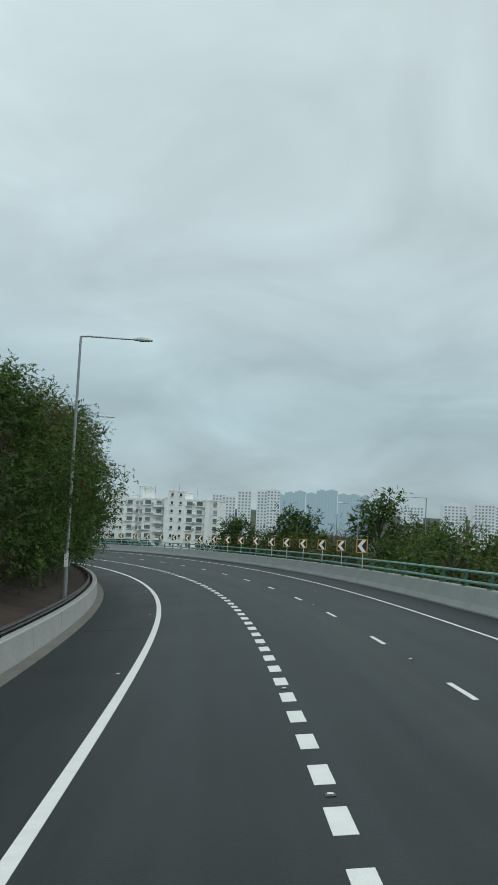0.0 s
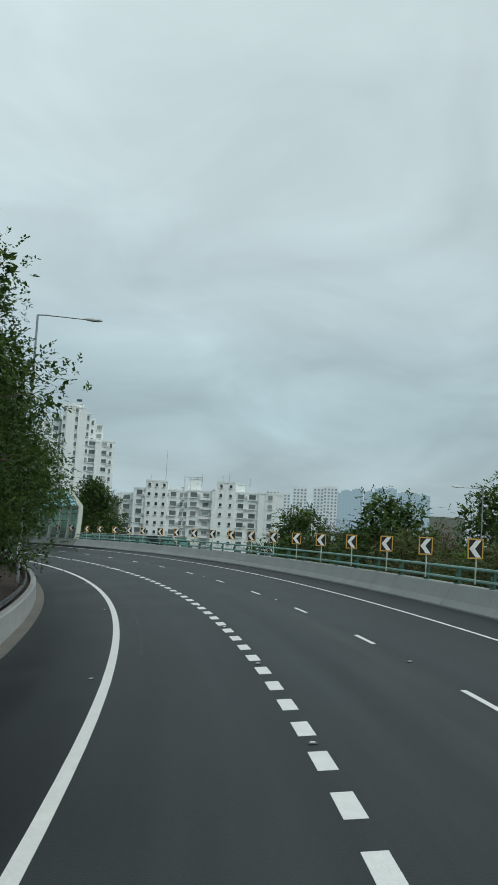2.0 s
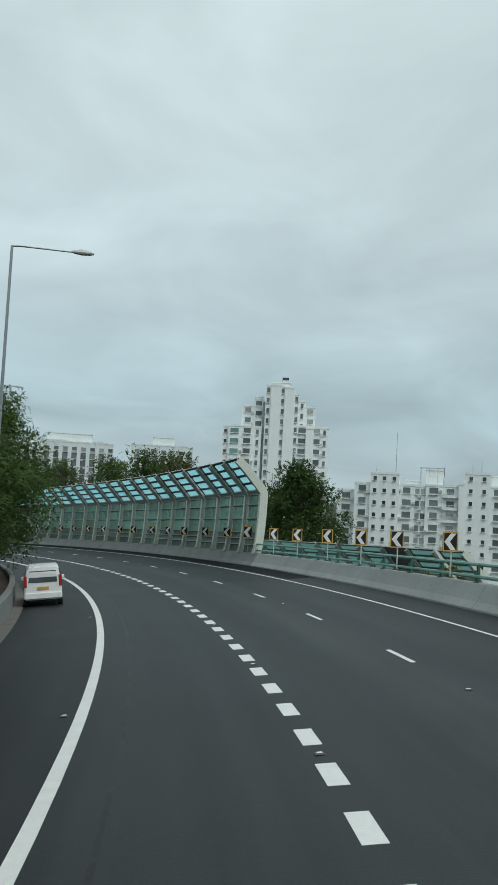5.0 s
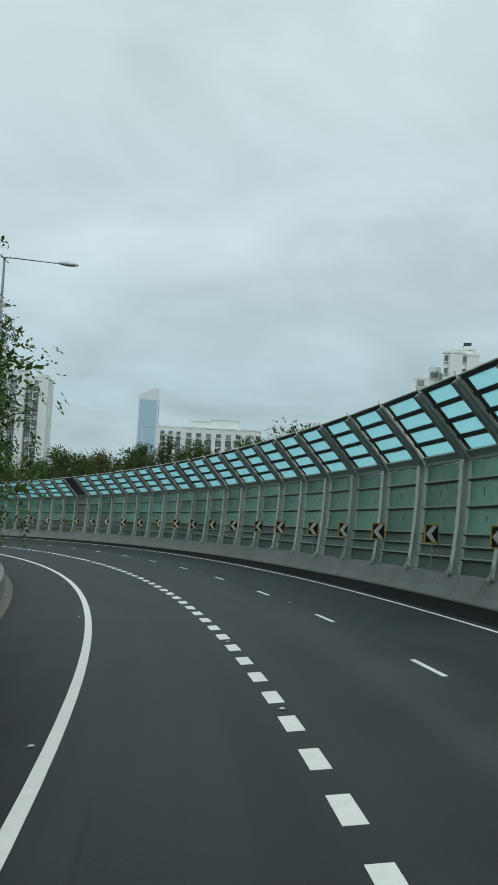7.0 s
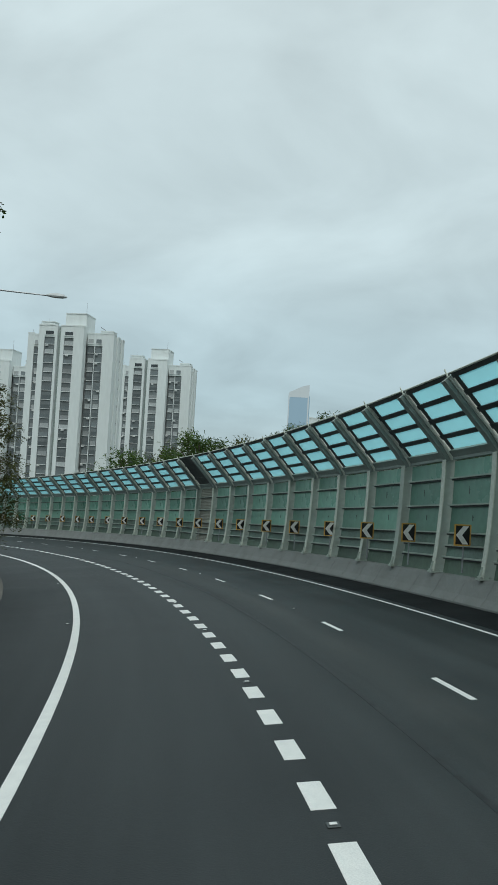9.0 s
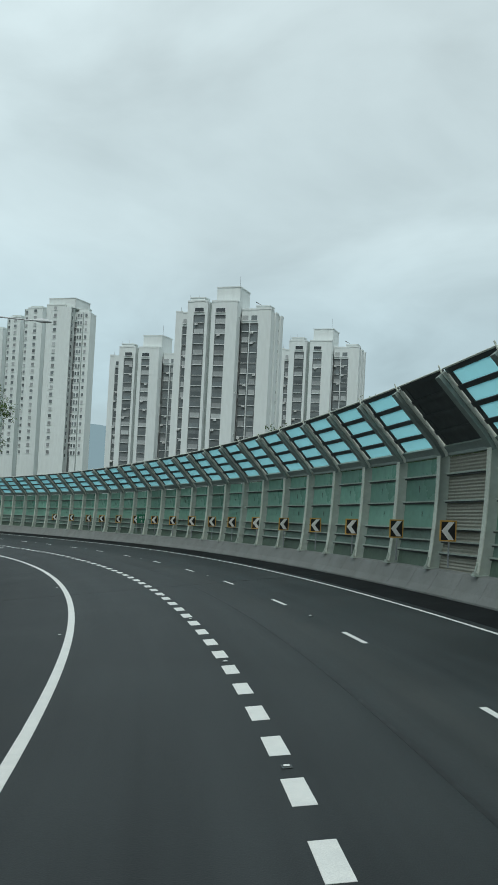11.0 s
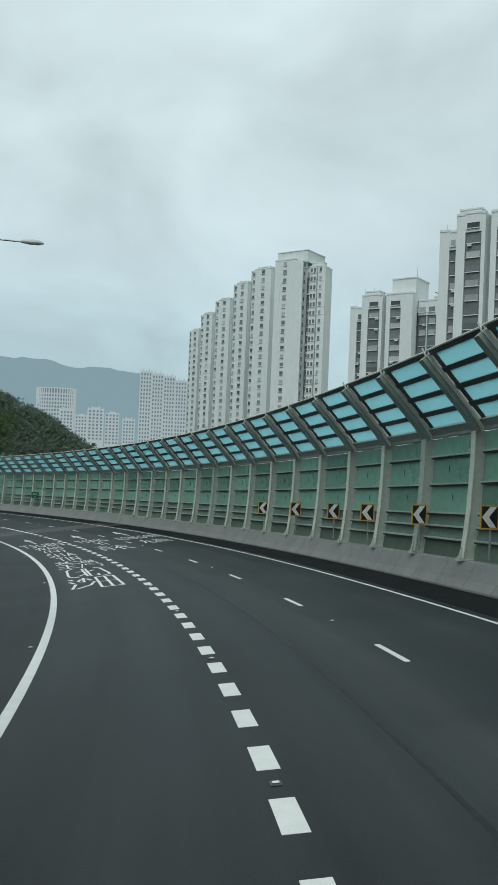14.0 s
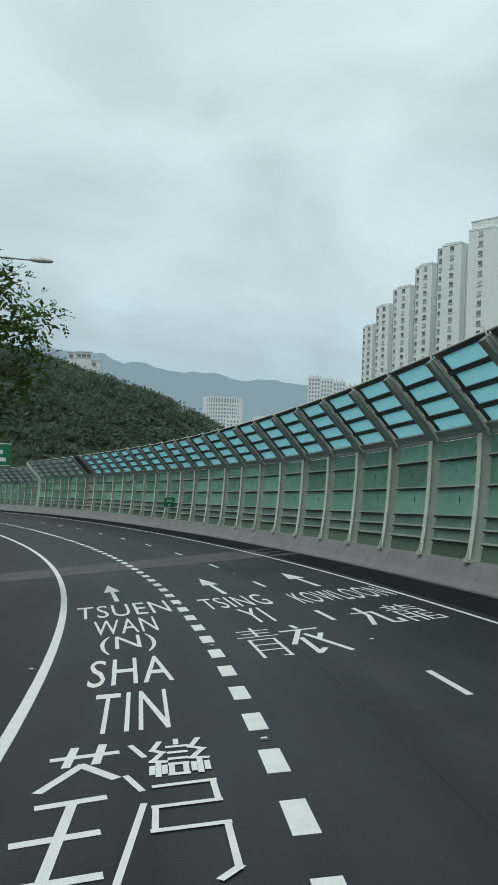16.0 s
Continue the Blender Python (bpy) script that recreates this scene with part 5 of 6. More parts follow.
def leaves(rng, centre, radius, count, size, squash=0.8, droop=0.3, spray=5):
    """Verts of many narrow leaves in sprays along short twigs, scattered in a clump, denser towards its skin; blades lie outward and face up."""
    n = max(1, count // spray)
    d = rng.normal(size=(n, 3))
    d[:, 2] += 0.25
    d /= np.linalg.norm(d, axis=1)[:, None]
    r = radius * rng.uniform(0.25, 1.08, n) ** 0.6
    base = np.array(centre) + d * r[:, None] * np.array([1, 1, squash])
    twig = rng.normal(size=(n, 3)) * 0.5 + d * 0.9
    twig[:, 2] -= droop
    twig /= np.linalg.norm(twig, axis=1)[:, None]
    up = np.array([0, 0, 1.0]) + d * 0.55 + rng.normal(size=(n, 3)) * 0.28
    side = np.cross(twig, up)
    side /= np.linalg.norm(side, axis=1)[:, None]
    out = []
    for k in range(spray):
        sgn = 1.0 if k % 2 else -1.0
        s = (size * rng.uniform(0.7, 1.25, n))[:, None]
        c = base + twig * (size * 0.42 * k) + side * (sgn * size * 0.34)
        c[:, 2] -= droop * size * 0.10 * k * k * 0.5
        ax = twig * 0.75 + side * (sgn * 0.65) + rng.normal(size=(n, 3)) * 0.22
        ax /= np.linalg.norm(ax, axis=1)[:, None]
        sd = np.cross(ax, up + rng.normal(size=(n, 3)) * 0.25)
        sd /= np.linalg.norm(sd, axis=1)[:, None]
        out.append(np.stack([c - ax * s * 0.5, c + sd * s * 0.27, c + ax * s * 0.5, c - sd * s * 0.27], 1))
    return np.concatenate(out).reshape(-1, 3)


def tree_meshes(seed, height, crown_r, clumps, per, leaf, base=0.3, droop=0.3, slim=1.0, inner=64):
    """Meshes of a trunk with limbs and of a crown of small leaves, with larger ones inside each clump."""
    rng = np.random.default_rng(seed)
    bm = bmesh.new()
    lean_x, lean_y = rng.uniform(-0.06, 0.06, 2) * height
    spine = [(lean_x * (u ** 1.5), lean_y * (u ** 1.5), height * 0.86 * u) for u in np.linspace(0, 1, 6)]
    r0 = height * 0.018 + 0.05
    tube(bm, spine, [r0 * (1 - 0.85 * u) for u in np.linspace(0, 1, 6)], 7)
    lv = []
    for k in range(clumps):
        u = base + (1 - base) * ((k + rng.uniform(0, 1)) / clumps)
        prof = math.sin(math.pi * min(1, 0.18 + 0.80 * (u - base) / (1 - base))) ** 0.7
        a = k * 2.399 + rng.uniform(-0.5, 0.5)
        rr = crown_r * prof * rng.uniform(0.35, 1.0)
        c = np.array([lean_x * u + rr * math.cos(a), lean_y * u + rr * math.sin(a), height * u * rng.uniform(0.94, 1.03)])
        st = np.array([lean_x * u, lean_y * u, height * max(0.12, u - 0.16)])
        md = (st + c) / 2 + np.array([0, 0, 0.05 * height])
        tube(bm, [tuple(st), tuple(md), tuple(c)], [r0 * 0.35, r0 * 0.22, 0.012], 5)
        cr = crown_r * rng.uniform(0.24, 0.42) * slim
        lv.append(leaves(rng, c, cr, per, leaf, 0.75, droop))
        if inner:
            lv.append(leaves(rng, c, cr * 0.62, inner, leaf * 1.9, 0.75, 0.15, 2))
    tm = bpy.data.meshes.new("trunk")
    bm.to_mesh(tm)
    bm.free()
    tm.materials.append(M["bark"])
    v = np.concatenate(lv)
    f = np.arange(len(v)).reshape(-1, 4).tolist()
    cm = bpy.data.meshes.new("crown")
    cm.from_pydata(v.tolist(), [], f)
    return tm, cm


def tree(meshes, mat, m, label, category="tree", group=""):
    tm, cm = meshes
    key = (cm.name, mat.name)
    if key not in CROWN:
        c2 = cm.copy()
        c2.materials.append(mat)
        CROWN[key] = c2
    t = thing("tree", label, category, m, group)
    part("trunk", tm, None, t)
    part("crown", CROWN[key], None, t)
    return t


CROWN = {}
BROAD = [tree_meshes(100 + i, 11.0, 4.2, 56, 390, 0.13, 0.22, 0.35, inner=110) for i in range(4)]
TALL = [tree_meshes(200 + i, 15.0, 3.3, 62, 260, 0.135, 0.22, 0.5, 1.05, inner=56) for i in range(3)]
SHRUB = [tree_meshes(600 + i, 11.0, 6.0, 28, 120, 0.29, 0.1, 0.2, inner=44) for i in range(2)]
THIN = [tree_meshes(300 + i, 11.0, 2.8, 34, 130, 0.115, 0.40, 0.2, inner=0) for i in range(3)]
FARB = [tree_meshes(400 + i, 12.0, 4.6, 48, 180, 0.235, 0.15, 0.2, inner=60) for i in range(3)]
BELT = [tree_meshes(450 + i, 12.0, 4.6, 36, 100, 0.26, 0.3, 0.2, inner=24) for i in range(3)]
trng = random.Random(77)


def ground_z(x, y):
    return float(ground_height(np.array([x]), np.array([y]))[0])


def plant(meshes, mat, s, off, scale, label, group):
    p = at(s, off)
    m = pose(p.x, p.y, ground_z(p.x, p.y) - 0.25, trng.uniform(-2, 2), trng.uniform(-2, 2), trng.uniform(0, 360))
    t = tree(meshes, mat, m, label, group=group)
    t.scale = (scale, scale, scale * trng.uniform(0.92, 1.08))
    return t


# roadside trees behind the inner parapet: (station, offset, kind, size, foliage)
ROADSIDE = [(12, -12.5, 1, 0.80), (19, -11.2, 3, 0.84), (26, -10.8, 0, 0.88), (33, -10.0, 1, 0.99), (40, -10.2, 2, 1.01), (46, -10.0, 3, 1.06), (52, -9.7, 0, 1.12), (58, -9.6, 1, 1.14), (64, -9.6, 2, 1.10), (70, -9.8, 0, 1.0), (76, -9.2, 3, 0.98),
            (92, -10.4, 3, 0.80), (100, -11.0, 1, 0.85), (108, -11.0, 2, 0.85), (117, -11.0, 1, 0.79), (138, -10.2, 2, 0.79), (144, -9.3, 3, 0.88), (150, -9.6, 1, 0.88), (157, -10.4, 0, 0.75)]
for s, o, k, z in ROADSIDE:
    plant(BROAD[k], M["leaf"], s, o, z, "dense dark green roadside tree behind the parapet", "roadside trees")
for s, o, k, z in ((80, -11.4, 0, 1.15), (86, -11.2, 1, 1.1), (199, -10.8, 2, 0.8), (238, -11.0, 1, 0.6), (245, -11.5, 0, 0.6)):
    plant(TALL[k], M["leaf"] if k else M["leaf_olive"], s, o, z, "tall feathery tree with drooping branches beside the road", "roadside trees")
for s, o, k, z in ((44, -9.0, 0, 1.15), (57, -9.8, 1, 1.15), (61, -9.8, 2, 0.9), (100, -10.6, 2, 0.95)):
    plant(THIN[k], M["leaf_dry"], s, o, z, "thin tree with reddish dry leaves", "roadside trees")
LOFTY = [tree_meshes(800 + i, 15.0, 3.9, 54, 300, 0.155, 0.52, 0.35, inner=84) for i in range(2)]
CLEAR = [tree_meshes(820 + i, 11.0, 4.0, 48, 320, 0.155, 0.44, 0.35, inner=84) for i in range(2)]
HIGH = [tree_meshes(500 + i, 21.0, 4.0, 46, 330, 0.15, 0.60, 0.5, 0.9, inner=90) for i in range(2)]
for s, o, me_, wide, tall in ((84, -10.7, LOFTY[0], 0.98, 1.0), (95, -8.6, CLEAR[1], 1.0, 0.84), (101, -9.0, CLEAR[0], 1.02, 0.82), (107, -9.3, CLEAR[1], 0.98, 0.82), (113, -9.4, CLEAR[0], 0.96, 0.80), (120, -9.3, CLEAR[1], 0.94, 0.76),
                              (131, -9.0, CLEAR[0], 0.92, 0.76), (142, -8.1, BROAD[1], 0.98, 1.10), (149, -8.4, BROAD[2], 1.0, 1.12), (156, -8.9, BROAD[3], 0.95, 1.0), (188, -8.3, TALL[0], 0.95, 1.27), (195, -8.1, TALL[1], 0.9, 0.8),
                              (220, -8.0, TALL[2], 1.05, 0.85), (272, -8.2, HIGH[0], 0.85, 0.72), (285, -8.8, HIGH[1], 0.85, 0.62), (334, -8.1, LOFTY[1], 1.04, 0.94)):
    t = plant(me_, M["leaf_olive"] if me_ is TALL[2] else M["leaf"], s, o, 1.0, "tall feathery tree leaning out over the hard shoulder", "roadside trees")
    t.scale = (wide, wide, tall)
# low brush behind the inner parapet
for i in range(26):
    s = 14 + 16.0 * i + trng.uniform(-3, 3)
    b = plant(SHRUB[i % 2], M["leaf_olive"] if i % 3 else M["leaf"], s, trng.uniform(-15, -11.5), trng.uniform(0.16, 0.3), "low scrub on the bank behind the parapet", "bank scrub")
    b.name = "shrub"
    b["category"] = "shrub"

# trees below the outer parapet
OUTER = [(109.6, 30.4, 1.12, 0), (127.7, 32.5, 0.98, 0), (114.6, 49.7, 1.22, 1), (101.6, 47.3, 1.0, 2), (96, 40, 0.9, 1), (88, 36, 0.8, 2), (80, 42, 0.9, 0), (72, 38, 0.85, 1), (64, 36, 0.8, 2), (57, 40, 0.85, 0), (118, 38, 0.85, 2),
         (135, 36, 0.8, 1), (141, 40, 0.75, 2), (122, 44, 0.9, 1), (104, 36, 0.75, 0), (93, 30, 0.7, 2), (132, 45, 0.85, 0), (110, 56, 1.0, 1), (90, 52, 0.95, 0), (76, 55, 0.95, 2), (66, 52, 0.95, 1),]
for s, o, z, k in OUTER:
    plant(FARB[k], M["leaf_olive"] if k == 2 else M["leaf"], s, o, z * 1.5, "full green tree growing below the road level", "trees below the road")
BIG = [tree_meshes(700 + i, 24.0, 8.0, 90, 220, 0.34, 0.25, 0.2) for i in range(2)]
for s, o, z, k in ((198, 45, 1.03, 0), (207, 51, 1.02, 1), (216, 50, 1.0, 0), (226, 56, 1.0, 1)):
    plant(BIG[k], M["leaf"], s, o, z, "large dense dark green tree beyond the lower carriageway", "trees below the road")
for i in range(14):
    plant(THIN[i % 3], M["leaf_dry"] if i % 2 else M["leaf_olive"], 62 + 5.6 * i, 44 + 6 * math.sin(i * 1.9), 1.5, "half-bare tree with thin pale branches", "trees below the road")
for i in range(44):
    b = plant(SHRUB[i % 2], M["leaf"] if i % 4 == 1 else M["leaf_olive"], 40 + 2.55 * i, 19 + 12 * trng.random(), trng.uniform(0.75, 1.0) if i < 21 else trng.uniform(0.45, 0.6), "dense bush on the slope below the parapet", "slope bushes")
    b.name = "shrub"
    b["category"] = "shrub"
# a thin tree whose top shows over the canopy
p = at(209, 22)
t = plant(THIN[1], M["leaf"], 209, 22, 1.0, "thin leafy tree rising behind the barrier canopy", "trees below the road")
z = (at(209, 10).z + 11.6 - ground_z(p.x, p.y)) / 11.0
t.scale = (1.0, 1.0, z)
# tree belt behind the barrier
for i in range(30):
    u = i / 29
    x, y = -82 - 92 * u + trng.uniform(-5, 5), 258 + 34 * u + trng.uniform(-8, 12)
    t = tree(BELT[i % 3], M["leaf"] if i % 3 else M["leaf_olive"], pose(x, y, ground_z(x, y) - 0.3, 0, 0, trng.uniform(0, 360)), "full green tree in the belt behind the barrier", group="tree belt")
    z = (7.4 - 6.2 * u + 1.2 * math.sin(i * 1.3) - ground_z(x, y)) / 12.4
    t.scale = (z * 1.0, z * 1.0, z)
for i in range(16):
    u = i / 15
    x, y = -60 - 110 * u + trng.uniform(-6, 6), 232 + 36 * u + trng.uniform(-6, 6)
    t = tree(BELT[i % 3], M["leaf"], pose(x, y, ground_z(x, y) - 0.3, 0, 0, trng.uniform(0, 360)), "full green tree in the belt behind the barrier", group="tree belt")
    z = 1.15 + 0.2 * math.sin(i * 2.1)
    t.scale = (z, z, z)

# the wood on the hill: many crowns in one object
wr = np.random.default_rng(5)
wv = []
for i in range(3200):
    x, y = wr.uniform(-552, -380), wr.uniform(130, 336)
    h = float(hill_height(np.array(x), np.array(y)))
    if h < -30:
        continue
    r = wr.uniform(2.4, 4.8)
    wv += [leaves(wr, (x, y, h + 1.4), r, 60, 0.85, 0.75, 0.1, 3), leaves(wr, (x, y, h + 1.2), r * 0.8, 24, 1.7, 0.75, 0.1, 2)]
wood_me = bpy.data.meshes.new("hill_wood")
wv = np.concatenate(wv)
wood_me.from_pydata(wv.tolist(), [], np.arange(len(wv)).reshape(-1, 4).tolist())
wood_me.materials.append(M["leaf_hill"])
hill_wood = part("hill_wood", wood_me, None, None)
tagged(hill_wood, "dense green woodland covering the hill", "woodland", kind="stuff")
# white houses on the crest
for k, (y, w, d) in enumerate(((235.5, 6.5, 8.4), (240.5, 3.6, 6.8), (230.5, 3.2, 6.2), (264, 4, 5.2), (272, 5, 5.4))):
    z = float(hill_height(np.array(-530.0), np.array(float(y))))
    h = thing("hill_house", "small white villa among trees on the hill crest", "house", pose(-530, y, z - 1, 0, 0, 90), group="crest houses")
    bm = bmesh.new()
    box(bm, -w / 2, w / 2, -3, 3, 0, d + 3)
    part("wall", bm, M["wall"], h)
    bm = bmesh.new()
    box(bm, -w / 2 - 0.3, w / 2 + 0.3, -3.3, 3.3, d + 3, d + 3.4)
    part("roof", bm, M["wall2"], h)
    for i in range(int(w / 2)):
        ob = part("window", WIN["mid"], None, h)
        ob.matrix_basis = Matrix.Translation((-w / 2 + 1.2 + 2 * i, -3.0, d + 0.8))

# ---------- road lettering ----------
lettering = thing("road_lettering", "white route names and arrows painted on the lanes", "road marking", kind="structure")


def strokes(name, lines, o0, o1, s0, s1, width=0.15):
    """A character drawn with straight brush strokes in a unit square, laid on the road between offsets and stations."""
    bm = bmesh.new()
    k = 0
    for line in lines:
        pts = [Vector((o0 + (o1 - o0) * x, s0 + (s1 - s0) * y)) for x, y in line]
        for a, b in zip(pts, pts[1:]):
            d = (b - a)
            # strokes across the lane are painted longer along the road than they are wide
            t = d.normalized()
            nrm = Vector((-t.y, t.x))
            w = width * (1.0 + 0.35 * abs(nrm.y)) / 2
            a2, b2 = a - t * 0.05, b + t * 0.05
            z = 0.006 + 0.0005 * k
            vs = []
            for q in (a2 + nrm * w, a2 - nrm * w, b2 - nrm * w, b2 + nrm * w):
                vs.append(bm.verts.new(at(q.y, q.x, z)))
            f = bm.faces.new(vs)
            if f.normal.z < 0:
                f.normal_flip()
            k += 1
    bmesh.ops.recalc_face_normals(bm, faces=bm.faces)
    return part(name, bm, M["paint"], lettering)


G = {
    "quan": [[(0.1, 0.88), (0.92, 0.90)], [(0.34, 0.98), (0.30, 0.80)], [(0.72, 0.99), (0.68, 0.81)], [(0.5, 0.80), (0.08, 0.60)], [(0.5, 0.80), (0.95, 0.66)], [(0.15, 0.48), (0.85, 0.51)], [(0.52, 0.50), (0.45, 0.03)], [(0.05, 0.25), (0.85, 0.28)], [(0.0, 0.02), (0.95, 0.05)]],
    "wan": [[(0.02, 0.97), (0.18, 0.85)], [(0.0, 0.68), (0.17, 0.56)], [(0.2, 0.45), (0.02, 0.0)], [(0.36, 0.98), (0.28, 0.90), (0.40, 0.87), (0.28, 0.79), (0.42, 0.78)], [(0.35, 0.77), (0.35, 0.66)], [(0.28, 0.74), (0.28, 0.68)], [(0.42, 0.74), (0.42, 0.68)],
            [(0.57, 0.99), (0.57, 0.95)], [(0.48, 0.92), (0.68, 0.92)], [(0.5, 0.86), (0.66, 0.86)], [(0.5, 0.80), (0.66, 0.80)], [(0.5, 0.75), (0.66, 0.75), (0.66, 0.66), (0.5, 0.66), (0.5, 0.75)],
            [(0.84, 0.98), (0.74, 0.90), (0.88, 0.87), (0.74, 0.79), (0.9, 0.78)], [(0.82, 0.77), (0.82, 0.66)], [(0.75, 0.74), (0.75, 0.68)], [(0.9, 0.74), (0.9, 0.68)],
            [(0.32, 0.57), (0.92, 0.58), (0.94, 0.43), (0.32, 0.42), (0.32, 0.27), (0.98, 0.28), (1.0, 0.04), (0.86, 0.0)]],
    "open": [[(0.9, 1.0), (0.35, 0.88), (0.1, 0.25), (0.15, 0.1), (0.9, 0.0)]],
    "shut": [[(0.1, 1.0), (0.65, 0.88), (0.95, 0.25), (0.9, 0.1), (0.1, 0.0)]],
    "bei": [[(0.44, 0.98), (0.40, 0.05)], [(0.06, 0.60), (0.42, 0.62)], [(0.02, 0.10), (0.40, 0.28)], [(0.60, 0.98), (0.57, 0.05), (0.95, 0.05), (0.97, 0.22)], [(0.92, 0.70), (0.6, 0.56)]],
    "sha": [[(0.06, 0.92), (0.2, 0.78)], [(0.02, 0.66), (0.17, 0.50)], [(0.22, 0.40), (0.02, 0.0)], [(0.66, 1.0), (0.60, 0.58), (0.48, 0.60)], [(0.52, 0.86), (0.36, 0.66)], [(0.78, 0.88), (0.92, 0.70)], [(1.0, 0.55), (0.78, 0.26), (0.22, 0.0)]],
    "tian": [[(0.04, 0.98), (0.0, 0.02)], [(0.04, 0.98), (0.95, 1.0)], [(0.95, 1.0), (1.0, 0.04)], [(0.0, 0.02), (1.0, 0.05)], [(0.5, 0.98), (0.5, 0.04)], [(0.02, 0.50), (0.98, 0.53)]],
    "qing": [[(0.12, 0.90), (0.88, 0.91)], [(0.18, 0.79), (0.82, 0.80)], [(0.02, 0.67), (0.98, 0.68)], [(0.5, 1.0), (0.5, 0.68)], [(0.2, 0.56), (0.2, 0.0)], [(0.2, 0.56), (0.82, 0.57), (0.82, 0.02), (0.7, 0.03)], [(0.2, 0.38), (0.82, 0.39)], [(0.2, 0.21), (0.82, 0.22)]],
    "yi": [[(0.48, 1.0), (0.52, 0.88)], [(0.06, 0.80), (0.94, 0.82)], [(0.5, 0.80), (0.02, 0.34)], [(0.33, 0.52), (0.32, 0.03), (0.52, 0.14)], [(0.52, 0.64), (1.0, 0.03)], [(0.88, 0.62), (0.68, 0.44)]],
    "jiu": [[(0.06, 0.68), (0.66, 0.70), (0.66, 0.06), (0.98, 0.05), (0.98, 0.24)], [(0.42, 1.0), (0.38, 0.5), (0.04, 0.02)]],
    "long": [[(0.25, 1.0), (0.25, 0.92)], [(0.04, 0.88), (0.47, 0.89)], [(0.15, 0.84), (0.19, 0.73)], [(0.37, 0.84), (0.32, 0.73)], [(0.02, 0.68), (0.49, 0.69)], [(0.1, 0.58), (0.1, 0.0)], [(0.1, 0.58), (0.42, 0.58), (0.42, 0.01)], [(0.1, 0.40), (0.42, 0.40)], [(0.1, 0.22), (0.42, 0.22)],
             [(0.6, 0.98), (0.6, 0.76), (0.95, 0.76)], [(0.6, 0.88), (0.92, 0.88)], [(0.58, 0.64), (0.92, 0.64), (0.92, 0.47), (0.6, 0.47), (0.6, 0.03), (1.0, 0.03), (1.0, 0.2)], [(0.66, 0.33), (0.92, 0.33)], [(0.66, 0.18), (0.92, 0.18)]],
}
for key, o0, o1, s0, s1 in (("sha", -1.62, -0.52, 301.6, 306.2), ("tian", -0.36, 0.56, 301.5, 306.3), ("open", -1.53, -1.02, 306.7, 311.4), ("bei", -1.02, 0.02, 306.9, 311.3), ("shut", 0.05, 0.52, 306.7, 311.4),
                            ("quan", -1.62, -0.56, 312.0, 316.8), ("wan", -0.46, 0.72, 311.9, 316.7), ("qing", 2.25, 3.25, 322.3, 326.4), ("yi", 3.36, 4.42, 322.2, 326.3), ("jiu", 5.85, 6.80, 325.2, 328.3), ("long", 6.95, 7.9, 325.2, 328.3)):
    strokes("character", G[key], o0, o1, s0, s1, 0.078 if key in ("wan", "long", "qing") else 0.125)


def words(text, o0, o1, s0, s1):
    """Latin capitals from the built-in font, each letter a part, stretched along the road."""
    cu = bpy.data.curves.new("word", "FONT")
    cu.body, cu.size, cu.resolution_u, cu.offset, cu.space_character = text, 1.0, 3, 0.0, 1.08
    tmp = bpy.data.objects.new("word", cu)
    me = bpy.data.meshes.new_from_object(tmp)
    bpy.data.objects.remove(tmp)
    bm = bmesh.new()
    bm.from_mesh(me)
    xs, ys = [v.co.x for v in bm.verts], [v.co.y for v in bm.verts]
    for v in bm.verts:
        u, w = (v.co.x - min(xs)) / (max(xs) - min(xs)), (v.co.y - min(ys)) / (max(ys) - min(ys))
        v.co = at(s0 + (s1 - s0) * w, o0 + (o1 - o0) * u, 0.007)
    todo = set(bm.verts)
    while todo:
        seed = todo.pop()
        island, stack = {seed}, [seed]
        while stack:
            v = stack.pop()
            for e in v.link_edges:
                q = e.other_vert(v)
                if q not in island:
                    island.add(q)
                    stack.append(q)
        todo -= island
        index = {v: i for i, v in enumerate(island)}
        faces = [[index[v] for v in f.verts] for f in bm.faces if f.verts[0] in island]
        part("letter", mesh_of("letter", [v.co.copy() for v in index], faces, M["paint"]), None, lettering)
    bm.free()


for text, o0, o1, s0, s1 in (("TIN", -1.12, 0.17, 317.4, 320.2), ("SHA", -1.36, 0.38, 320.9, 323.8), ("(N)", -1.20, 0.22, 324.5, 327.2), ("WAN", -1.40, 0.42, 327.6, 330.5), ("TSUEN", -1.92, 1.12, 331.2, 334.3),
                             ("YI", 3.02, 3.72, 327.3, 330.3), ("TSING", 2.2, 4.42, 330.8, 333.6), ("KOWLOON", 5.26, 8.40, 330.2, 333.0)):
    words(text, o0, o1, s0, s1)
for o, s0, s1 in ((-0.48, 335.2, 341.2), (3.42, 334.5, 340.5), (6.92, 334.2, 339.7)):
    bm = bmesh.new()
    h = s1 - s0
    shaft = [(-0.09, 0.0), (0.09, 0.0), (0.07, 0.58), (-0.07, 0.58)]
    head = [(-0.33, 0.54), (0.33, 0.54), (0.0, 1.0)]
    for pts, z in ((shaft, 0.006), (head, 0.0065)):
        bm.faces.new([bm.verts.new(at(s0 + h * v, o + u, z)) for u, v in pts])
    part("arrow", bm, M["paint"], lettering)

